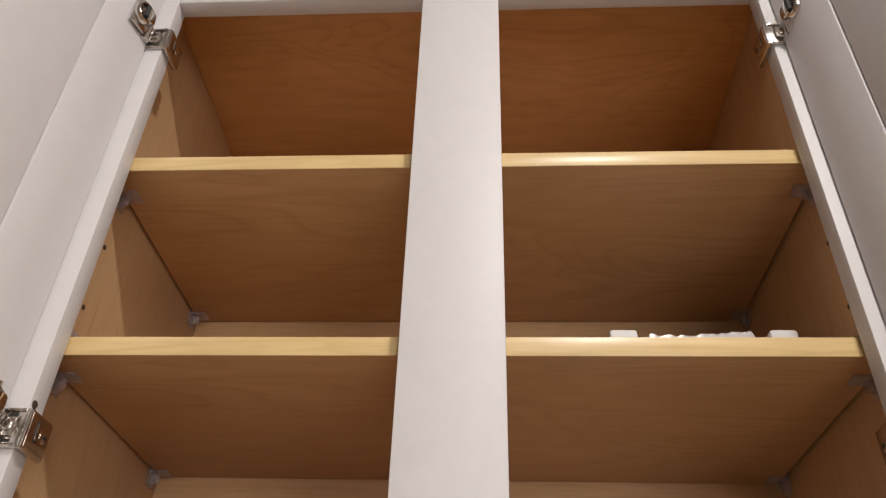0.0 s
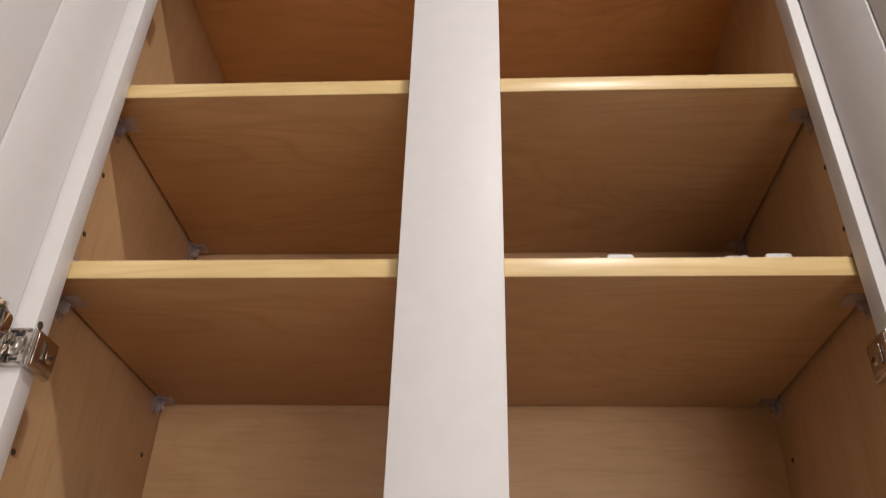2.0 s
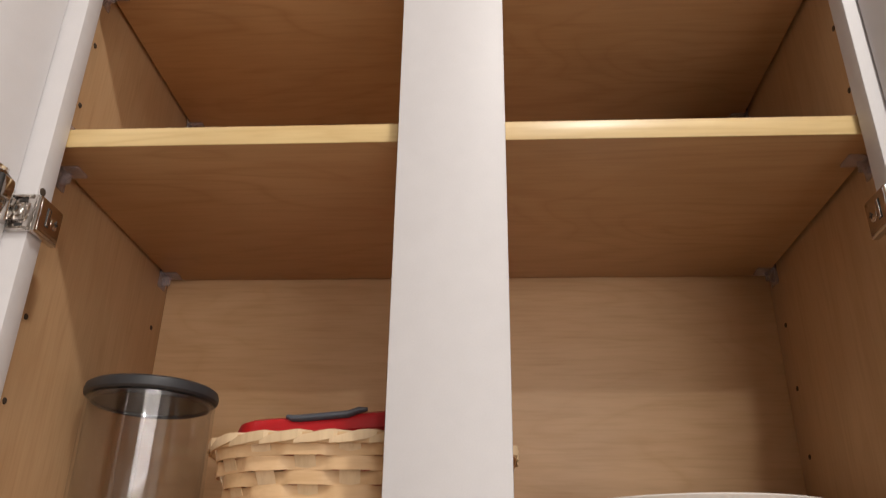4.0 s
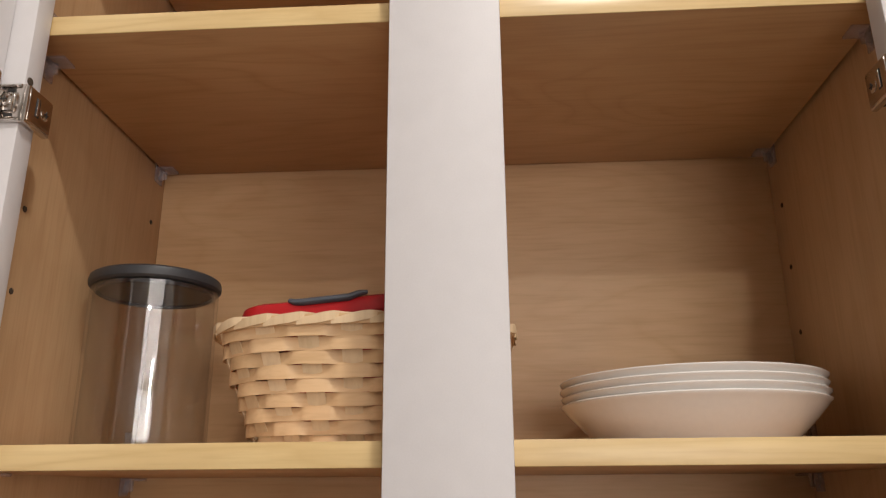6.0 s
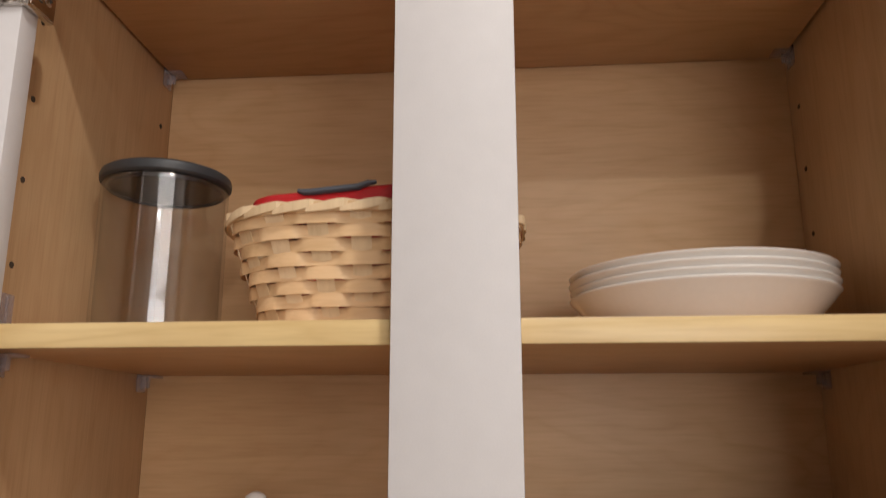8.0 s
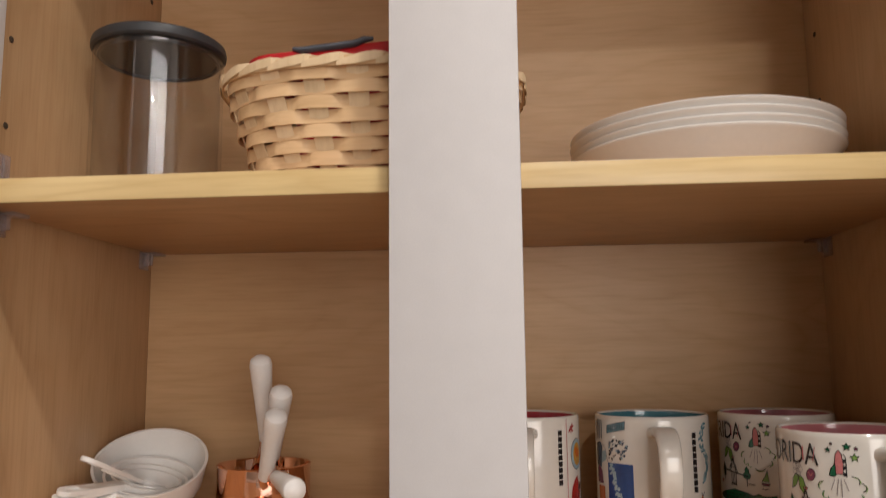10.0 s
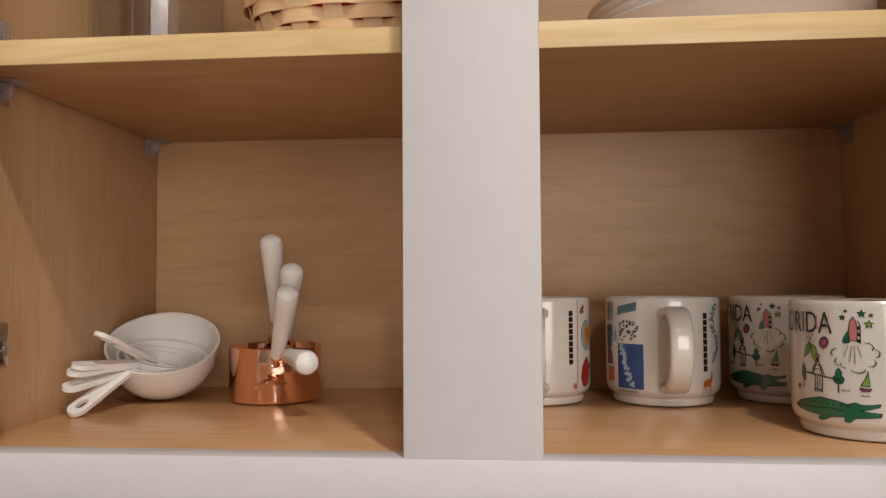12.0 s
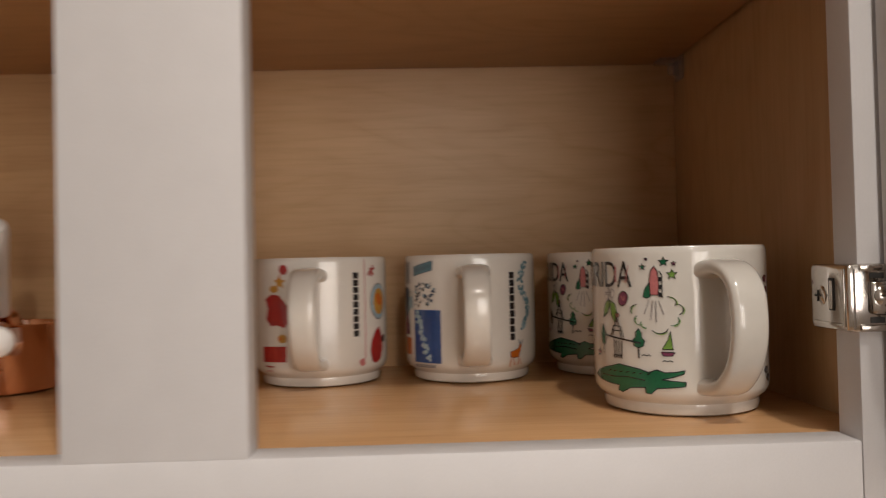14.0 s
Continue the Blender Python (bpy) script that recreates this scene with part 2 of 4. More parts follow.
def tube(path, radii, sides=12, flat=1.0, bm=None, up=(0, 0, 1), box_like=1.0):
    """A closed tube along a path; radii in step with it; flat narrows it across."""
    bm = bm or bmesh.new()
    pts = [Vector(p) for p in path]
    rings = []
    for i, p in enumerate(pts):
        d = (pts[min(i + 1, len(pts) - 1)] - pts[max(i - 1, 0)]).normalized()
        side = d.cross(Vector(up))
        side = side.normalized() if side.length > 1e-4 else d.orthogonal().normalized()
        top = side.cross(d).normalized()
        ring = []
        for k in range(sides):
            c, s = math.cos(2 * math.pi * (k + 0.5) / sides), math.sin(2 * math.pi * (k + 0.5) / sides)
            c, s = math.copysign(abs(c) ** box_like, c), math.copysign(abs(s) ** box_like, s)
            ring.append(bm.verts.new(p + side * radii[i] * c + top * radii[i] * flat * s))
        rings.append(ring)
    for a, b in zip(rings, rings[1:]):
        for k in range(sides):
            bm.faces.new((a[k], a[(k + 1) % sides], b[(k + 1) % sides], b[k]))
    bm.faces.new(rings[0])
    bm.faces.new(rings[-1])
    return bm


def smooth_path(pts, n=5):
    out = []
    p = [Vector(q) for q in pts]
    for i in range(len(p) - 1):
        a, b, c, d = p[max(i - 1, 0)], p[i], p[i + 1], p[min(i + 2, len(p) - 1)]
        for k in range(n):
            t = k / n
            out.append(0.5 * (2 * b + (c - a) * t + (2 * a - 5 * b + 4 * c - d) * t * t + (3 * b - a - 3 * c + d) * t ** 3))
    return out + [p[-1]]


# ---- the room ----
HALF_L, HALF_R = 0.2975, 0.2980     # opening of the face frame from its middle
SIDE_L, SIDE_R = -0.3212, 0.3200   # inner faces of the cabinet's sides
DEPTH = 0.2905
BASE, TOP = 1.41, 2.369
FRAME = 0.019
OUT = 0.345
WALL = 0.312
RX0, RX1, RY0 = -3.2, 2.9, -3.2


def structure(name, bm, mat, label, category):
    return tagged(part(name, bm, mat), label, category, kind="structure")


structure("floor", box(RX0 - 0.1, RX1 + 0.1, RY0 - 0.1, WALL + 0.1, -0.1, 0.0, 0), floor_wood, "brown wooden kitchen floor under the wall cabinet", "floor")
structure("ceiling", box(RX0 - 0.1, RX1 + 0.1, RY0 - 0.1, WALL + 0.1, CEILING, CEILING + 0.1, 0), ceiling_paint, "plain white painted kitchen ceiling", "ceiling")
structure("wall_north", box(RX0 - 0.1, RX1 + 0.1, WALL, WALL + 0.1, 0.0, CEILING, 0), wall_paint, "plain light wall that carries the cabinet", "wall")
structure("wall_west", box(RX0 - 0.1, RX0, RY0, WALL, 0.0, CEILING, 0), low_bounce_paint, "unseen plain side wall, toned dark to cut bounce light", "wall")
structure("wall_east", box(RX1, RX1 + 0.1, RY0, WALL, 0.0, CEILING, 0), wall_paint, "plain light painted side wall", "wall")
bm = bmesh.new()
for x0, x1, z0, z1 in ((RX0 - 0.1, 0.28, 0, CEILING), (2.48, RX1 + 0.1, 0, CEILING), (0.28, 2.48, 0, 0.9), (0.28, 2.48, 2.3, CEILING)):
    add_box(bm, x0, x1, RY0 - 0.1, RY0, z0, z1)
structure("wall_south", bm, wall_paint, "plain light wall with a window opening", "wall")

# ---- the cabinet ----
cabinet = empty("wall_cabinet", pose(0, 0, 0), "tall white face-frame wall cabinet with maple interior and open doors", "cabinet")
part("side_panel", box(SIDE_L - 0.0158, SIDE_L, FRAME, DEPTH + 0.006, BASE - 0.038, TOP + 0.07), maple_z, cabinet, "maple veneer side panel with drilled shelf holes")
part("side_panel", box(SIDE_R, SIDE_R + 0.0158, FRAME, DEPTH + 0.006, BASE - 0.038, TOP + 0.07), maple_z, cabinet, "maple veneer side panel with drilled shelf holes")
part("back_panel", box(SIDE_L, SIDE_R, DEPTH, DEPTH + 0.006, BASE - 0.038, TOP + 0.07), maple_back, cabinet, "maple veneer back panel")
part("bottom_panel", box(SIDE_L, SIDE_R, FRAME + 0.0005, DEPTH, BASE - 0.014, BASE - 0.0006), maple_floor, cabinet, "maple veneer cabinet floor")
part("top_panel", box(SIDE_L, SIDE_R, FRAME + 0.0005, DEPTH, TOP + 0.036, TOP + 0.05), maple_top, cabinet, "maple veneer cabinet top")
part("frame_stile", box(-OUT, -HALF_L, 0, FRAME, BASE - 0.038, TOP + 0.07, 0.0012), paint, cabinet, "white painted side stile")
part("frame_stile", box(HALF_R, OUT, 0, FRAME, BASE - 0.038, TOP + 0.07, 0.0012), paint, cabinet, "white painted side stile")
part("centre_stile", box(-0.0390, 0.0390, 0, FRAME, BASE - 0.0006, TOP + 0.0006, 0.0012), paint, cabinet, "wide white painted centre stile")
part("bottom_rail", box(-HALF_L, HALF_R, 0, FRAME, BASE - 0.038, BASE, 0.0012), paint, cabinet, "white painted bottom rail")
part("top_rail", box(-HALF_L, HALF_R, 0, FRAME, TOP, TOP + 0.07, 0.0012), paint, cabinet, "white painted top rail")

# solid discs on uncut panels; the shade inside the holes is their dark colour
hole_mesh = finish("shelf_hole", lathe([(0, 0.0008), (0.0020, 0.0008), (0.0025, 0.0002), (0.0025, -0.002), (0, -0.002)], 14), hole_dark, 40)
HOLES_Z = [1.5177 + 0.0638 * k for k in range(13) if 1.69 < 1.5177 + 0.0638 * k < 2.13]
for hz in HOLES_Z:
    for hy in (0.0590, 0.2690):
        for sx, turn in ((SIDE_L, 90), (SIDE_R, -90)):
            if sx < 0 and hy > 0.2 and hz < 1.88:
                continue
            ob = new("shelf_hole", hole_mesh)
            ob.parent = cabinet
            ob.matrix_local = pose(sx, hy, hz, 0, turn, 0)
for hz in (1.9129, 2.320):
    ob = new("frame_hole", hole_mesh)
    ob.parent = cabinet
    ob.matrix_local = pose(-HALF_L, 0.005, hz, 90, 0, 90) @ Matrix.Scale(1.3, 4)

# ---- doors and hinges ----
DOOR_W, DOOR_Z0, DOOR_Z1, DOOR_T = 0.30, BASE - 0.016, TOP + 0.016, 0.019


def cabinet_door(side):
    """An open shaker door: two stiles, two rails and a thin panel. Local x runs from the hinge edge, y through the door, inner face at 0."""
    swing = 105
    sx = -0.3130 if side < 0 else 0.3080
    m = pose(sx, -0.002, 0, 0, 0, -swing if side < 0 else swing + 180)
    t = DOOR_T if side > 0 else -DOOR_T
    y0, y1 = min(0, t), max(0, t)
    s = 0.0605
    bm = box(0, s, y0, y1, DOOR_Z0, DOOR_Z1, 0.0015)
    add_box(bm, DOOR_W - s, DOOR_W, y0, y1, DOOR_Z0, DOOR_Z1, 0.0015)
    add_box(bm, s, DOOR_W - s, y0, y1, DOOR_Z0, DOOR_Z0 + s, 0.0015)
    add_box(bm, s, DOOR_W - s, y0, y1, DOOR_Z1 - s, DOOR_Z1, 0.0015)
    door = part("door", bm, paint, cabinet, "open white painted shaker door", m=m)
    a = 0.0012 if t > 0 else -0.0012
    b = 0.011 if t > 0 else -0.011
    part("door_panel", box(s + 0.0009, DOOR_W - s - 0.0009, min(a, b), max(a, b), DOOR_Z0 + s, DOOR_Z1 - s, 0.0015), paint, door, "thin recessed door panel")
    return door


cabinet_door(-1)
cabinet_door(1)


def screw(bm, m, r=0.0042):
    lathe([(0, 0.0013), (r * 0.6, 0.0014), (r, 0.0004), (r, 0), (0, 0)], 16, bm, m)


def hinge(side):
    """A compact face-frame hinge: wrap plate, edge plate, arm, cup and screws. Local x points out of the opening, the frame's inner edge is x = 0."""
    s = 1 if side > 0 else -1

    def bx(x0, x1, y0, y1, z0, z1, bev=0.0008, bm=None):
        return add_box(bm or bmesh.new(), min(s * x0, s * x1), max(s * x0, s * x1), y0, y1, z0, z1, bev)

    # front plate, pressed up round the screw, with a lipped rim
    bm = bx(-0.004, 0.0150, -0.0030, 0.0, -0.0145, 0.0145, 0.0012)
    bx(-0.001, 0.0150, -0.0040, -0.0028, 0.0115, 0.0142, 0.0005, bm)
    bx(-0.001, 0.0150, -0.0040, -0.0028, -0.0142, -0.0115, 0.0005, bm)
    bx(0.0030, 0.0170, -0.0056, -0.0026, -0.0072, 0.0072, 0.0018, bm)
    h = part("hinge", bm, nickel, cabinet, "shiny nickel compact hinge screwed to the frame edge")
    part("edge_plate", bx(-0.0062, -0.0005, -0.0030, 0.0285, -0.0145, 0.0145, 0.0022), nickel, h, "nickel plate over the frame edge")
    part("slot", bx(-0.0065, -0.0058, 0.0070, 0.0118, -0.0058, 0.0085, 0.0002), recess_dark, h, "adjusting slot drawn as a dark bar")
    part("slide", bx(-0.0074, -0.0060, 0.0078, 0.0098, -0.0052, 0.0074, 0.0004), nickel, h)
    bm = bx(-0.0067, -0.0060, -0.0010, 0.0010, -0.0125, 0.0125, 0.0003)
    bx(-0.0067, -0.0060, 0.0010, 0.0255, -0.0125, -0.0110, 0.0003, bm)
    part("pressed_rib", bm, nickel, h)
    bm = bmesh.new()
    screw(bm, pose(s * -0.0061, 0.0185, 0.0005, 0, -90 * s, 0), 0.0044)
    part("edge_screw", bm, nickel, h)
    bm = bx(-0.0079, -0.0073, 0.0160, 0.0210, 0.0001, 0.0009, 0)
    bx(-0.0079, -0.0073, 0.0181, 0.0189, -0.0020, 0.0030, 0, bm)
    part("screw_cross", bm, recess_dark, h)
    bm = bmesh.new()
    screw(bm, pose(s * 0.0085, -0.0055, 0.001, 90, 0, 0), 0.0046)
    part("front_screw", bm, nickel, h)
    bm = bx(0.0060, 0.0110, -0.0072, -0.0067, 0.0006, 0.0014, 0)
    bx(0.0081, 0.0089, -0.0072, -0.0067, -0.0015, 0.0035, 0, bm)
    part("screw_cross", bm, recess_dark, h)
    for zz in (-0.0095, 0.0095):
        part("slot", bx(0.0035, 0.0095, -0.0034, -0.0029, zz - 0.0012, zz + 0.0012, 0), recess_dark, h)
    # two bent links out to the cup on the door
    for zz in (-0.0045, 0.0045):
        bm = tube(smooth_path([(s * 0.0130, -0.0042, 0.001 + zz), (s * 0.0165, -0.0085, 0.003 + zz), (s * 0.0165, -0.0150, 0.006 + zz), (s * 0.0190, -0.0215, 0.009 + zz)], 4), [0.0036] * 13, 10, 1.15, up=(0, 0, 1))
        part("arm", bm, nickel, h)
    part("pivot", tube([(s * 0.0155, -0.0095, -0.0105), (s * 0.0155, -0.0095, 0.0150)], [0.0042, 0.0042], 14, up=(0, 1, 0)), nickel, h)
    turn = 105
    base = pose(s * 0.0130, -0.002, 0.010, 0, 0, -turn if s < 0 else turn + 180)
    inner = 1 if s < 0 else -1
    ear = add_box(bmesh.new(), 0.013, 0.034, min(0, inner * 0.0024), max(0, inner * 0.0024), -0.0185, 0.0185, 0.0011, base)
    part("cup_flange", ear, nickel, h, "nickel flange screwed to the door")
    cup = lathe([(0, 0.0010), (0.0060, 0.0012), (0.0080, 0.0030), (0.0095, 0.0058), (0.0110, 0.0064), (0.0122, 0.0050), (0.0128, 0.0), (0, 0.0)], 32, None, base @ pose(0.0225, inner * 0.0022, 0, -90 * inner, 0, 0))
    part("cup", cup, nickel, h, "round nickel hinge cup set in the door")
    part("knuckle", add_box(bmesh.new(), 0.011, 0.024, min(inner * 0.002, inner * 0.0105), max(inner * 0.002, inner * 0.0105), -0.0082, 0.0082, 0.0030, base), nickel, h)
    # dark bar that stands for the shaded inside of the cup
    part("cup_inside", tube([tuple(base @ Vector((0.0235, inner * 0.0085, -0.0075))), tuple(base @ Vector((0.0235, inner * 0.0085, 0.0075)))], [0.0026, 0.0026], 12, up=(0, 1, 0)), recess_dark, h, "dark bar for the shaded inside of the hinge cup")
    return h


for side, hx in ((-1, -HALF_L), (1, HALF_R)):
    first = hinge(side)
    first.matrix_local = pose(hx, 0, 1.8925)
    for hz in (2.308 if side < 0 else 2.296, 1.4705):
        copy_thing(first, pose(hx, 0, hz))

# ---- shelves and clips ----
SHELF_T, SHELF_Y = 0.0158, 0.0204
SHELVES = [2.1661, 1.9772, 1.6613]
CLEAR = 0.0042


def shelf(z):
    ob = empty("cabinet_shelf", pose(0, 0, z), "adjustable maple veneer shelf with pale pine front edge", "shelf", "cabinet shelves")
    part("board", box(SIDE_L + CLEAR, SIDE_R - CLEAR, SHELF_Y + 0.0012, DEPTH - 0.002, -SHELF_T, 0, 0.0004), maple_x, ob)
    part("edge_band", box(SIDE_L + CLEAR, SIDE_R - CLEAR, SHELF_Y, SHELF_Y + 0.0012, -SHELF_T - 0.0001, 0.0001, 0.0004), pine_edge, ob, "pale yellow pine edge band")
    return ob


def shelf_clip(side):
    """A clear plastic clip: wall plate with peg, tab under the board, lip over it and a rib."""
    c = empty("shelf_clip", pose(0, 0, 0), "small clear plastic shelf clip at the board's corner", "shelf clip", "shelf clips")
    s = side
    bm = bmesh.new()

    def bx(x0, x1, *rest):
        add_box(bm, min(s * x0, s * x1), max(s * x0, s * x1), *rest)

    bx(0.0002, 0.0022, -0.0085, 0.0085, -SHELF_T - 0.016, 0.0265, 0.0006)
    bx(0.0020, 0.0032, -0.0010, 0.0010, 0.002, 0.0240, 0.0004)
    bx(0.0018, 0.019, -0.0085, 0.0085, -SHELF_T - 0.0026, -SHELF_T - 0.0003, 0.0006)
    bx(0.0018, 0.0045, -0.0085, 0.0085, 0.0004, 0.0022, 0.0006)
    bx(0.0018, 0.010, -0.0012, 0.0012, -SHELF_T - 0.012, -SHELF_T - 0.0024, 0.0005)
    part("bracket", bm, clip_plastic, c)
    bm = lathe([(0, 0.003), (0.0034, 0.003), (0.0034, 0.0), (0, 0.0)], 12, None, pose(s * 0.0018, 0, -SHELF_T - 0.010, 0, 90 * s, 0))
    part("peg", bm, clip_plastic, c)
    return c


for z in SHELVES:
    shelf(z)
clip_l, clip_r = shelf_clip(1), shelf_clip(-1)
clip_l.matrix_world, clip_r.matrix_world = pose(SIDE_L, 0.0560, SHELVES[0]), pose(SIDE_R, 0.0560, SHELVES[0])
for z in SHELVES:
    for y in (0.0560, 0.2735):
        if (z, y) != (SHELVES[0], 0.0560):
            copy_thing(clip_l, pose(SIDE_L, y, z))
            copy_thing(clip_r, pose(SIDE_R, y, z))
S2, S3 = SHELVES[1], SHELVES[2]

# ---- foam-packed parcel on the second shelf ----


def parcel():
    ob = empty("wrapped_parcel", pose(0.209, 0.140, S2), "white foam end caps round a plastic-wrapped parcel on the shelf", "parcel")
    for x0, x1, slope in ((-0.079, -0.055, 1), (0.0555, 0.079, -1)):
        bm = add_box(bmesh.new(), x0, x1, -0.05, 0.05, 0.0, PARCEL_H, 0.003)
        inner = x1 if slope > 0 else x0
        add_box(bm, min(inner - slope * 0.002, inner + slope * 0.008), max(inner - slope * 0.002, inner + slope * 0.008), -0.05, 0.05, 0.0, PARCEL_H - 0.009, 0.003)
        part("foam_cap", bm, foam, ob)
    bm = bmesh.new()
    nx, ny = 44, 14
    grid = []
    for i in range(nx + 1):
        row = []
        for j in range(ny + 1):
            u, v = i / nx, j / ny
            x, y = -0.047 + 0.095 * u, -0.046 + 0.092 * v
            edge = min(u, 1 - u, v, 1 - v)
            z = PARCEL_H - 0.0005 + 0.003 * noise.noise(Vector((x * 55, y * 55, 3.3))) + 0.003 * noise.noise(Vector((x * 160, y * 160, 1.1))) + 0.003 * u
            z = 0.002 + (z - 0.002) * min(1.0, edge * 40)
            row.append(bm.verts.new((x, y, z)))
        grid.append(row)
    for i in range(nx):
        for j in range(ny):
            bm.faces.new((grid[i][j], grid[i + 1][j], grid[i + 1][j + 1], grid[i][j + 1]))
    part("plastic_wrap", bm, film_plastic, ob, "crumpled clear plastic wrap", smooth=60)
    part("inner_box", box(-0.045, 0.045, -0.042, 0.042, 0.0, PARCEL_H - 0.024, 0.003), foam, ob)
    return ob


PARCEL_H = 0.0478
parcel()

# ---- glass canister ----
can = empty("glass_canister", pose(-0.2605, 0.165, S3), "tall empty clear glass canister with charcoal grey lid", "canister")
jar = part("jar", lathe([(0, 0.0), (0.0471, 0.0), (0.0505, 0.0015), (0.0522, 0.005), (0.0525, 0.010), (0.0525, 0.133), (0.0517, 0.1355), (0.0503, 0.1355), (0.0498, 0.133), (0.0495, 0.010), (0.0481, 0.007), (0.0453, 0.006), (0, 0.006)], 96), glass, can, "clear glass cylinder")
jar.visible_shadow = False
part("lid", lathe([(0, 0.1362), (0.0482, 0.1362), (0.0525, 0.1366), (0.0543, 0.1385), (0.0547, 0.1420), (0.0538, 0.1455), (0.0514, 0.1472), (0.0441, 0.1474), (0.0431, 0.1462), (0, 0.1462)], 96), lid_grey, can, "round charcoal grey plastic lid")
part("lid_plug", lathe([(0, 0.1358), (0.0485, 0.1358), (0.0485, 0.1330), (0.0472, 0.1322), (0.0457, 0.1330), (0.0457, 0.1350), (0, 0.1345)], 96), lid_grey, can, "grey plug under the lid")
part("seal_ring", lathe([(0.0486, 0.1328), (0.0491, 0.1332), (0.0491, 0.1346), (0.0486, 0.1350), (0.0484, 0.1339), (0.0486, 0.1328)], 96), gasket, can, "clear silicone seal ring")

# ---- woven basket ----
BASKET_H, STAKES, ROWS_UP = 0.086, 20, 9


def basket_line(h, n=240):
    """The basket's outline at height share h, evenly spaced, with its outward normals."""
    a, b = 0.082 + 0.0315 * h ** 0.85, 0.050 + 0.032 * h ** 0.85
    raw = []
    for k in range(720):
        t = 2 * math.pi * k / 720
        c, s = math.cos(t), math.sin(t)
        raw.append(Vector((a * math.copysign(abs(c) ** (2 / 2.9), c), b * math.copysign(abs(s) ** (2 / 2.9), s), 0)))
    length = [0.0]
    for k in range(720):
        length.append(length[-1] + (raw[(k + 1) % 720] - raw[k]).length)
    out, k = [], 0
    for i in range(n):
        want = length[-1] * i / n
        while length[k + 1] < want:
            k += 1
        f = (want - length[k]) / max(length[k + 1] - length[k], 1e-9)
        out.append(raw[k % 720].lerp(raw[(k + 1) % 720], f))
    normals = []
    for i in range(n):
        d = out[(i + 1) % n] - out[i - 1]
        normals.append(Vector((d.y, -d.x, 0)).normalized())
    return out, normals


def ribbon(rows, bm=None, thick=0.0009, closed=False):
    """A thin strip with thickness: rows of (lower, upper, outward normal)."""
    bm = bm or bmesh.new()
    sec = []
    for lo, hi, nn in rows:
        mid = (lo + hi) / 2 + nn * thick * 0.6
        sec.append([bm.verts.new(p) for p in (lo, lo + nn * thick * 0.8, mid + nn * thick * 0.5, hi + nn * thick * 0.8, hi, (lo + hi) / 2)])
    pairs = list(zip(sec, sec[1:])) + ([(sec[-1], sec[0])] if closed else [])
    for p, q in pairs:
        for k in range(6):
            bm.faces.new((p[k], p[(k + 1) % 6], q[(k + 1) % 6], q[k]))
    if not closed:
        bm.faces.new(sec[0])
        bm.faces.new(sec[-1])
    return bm


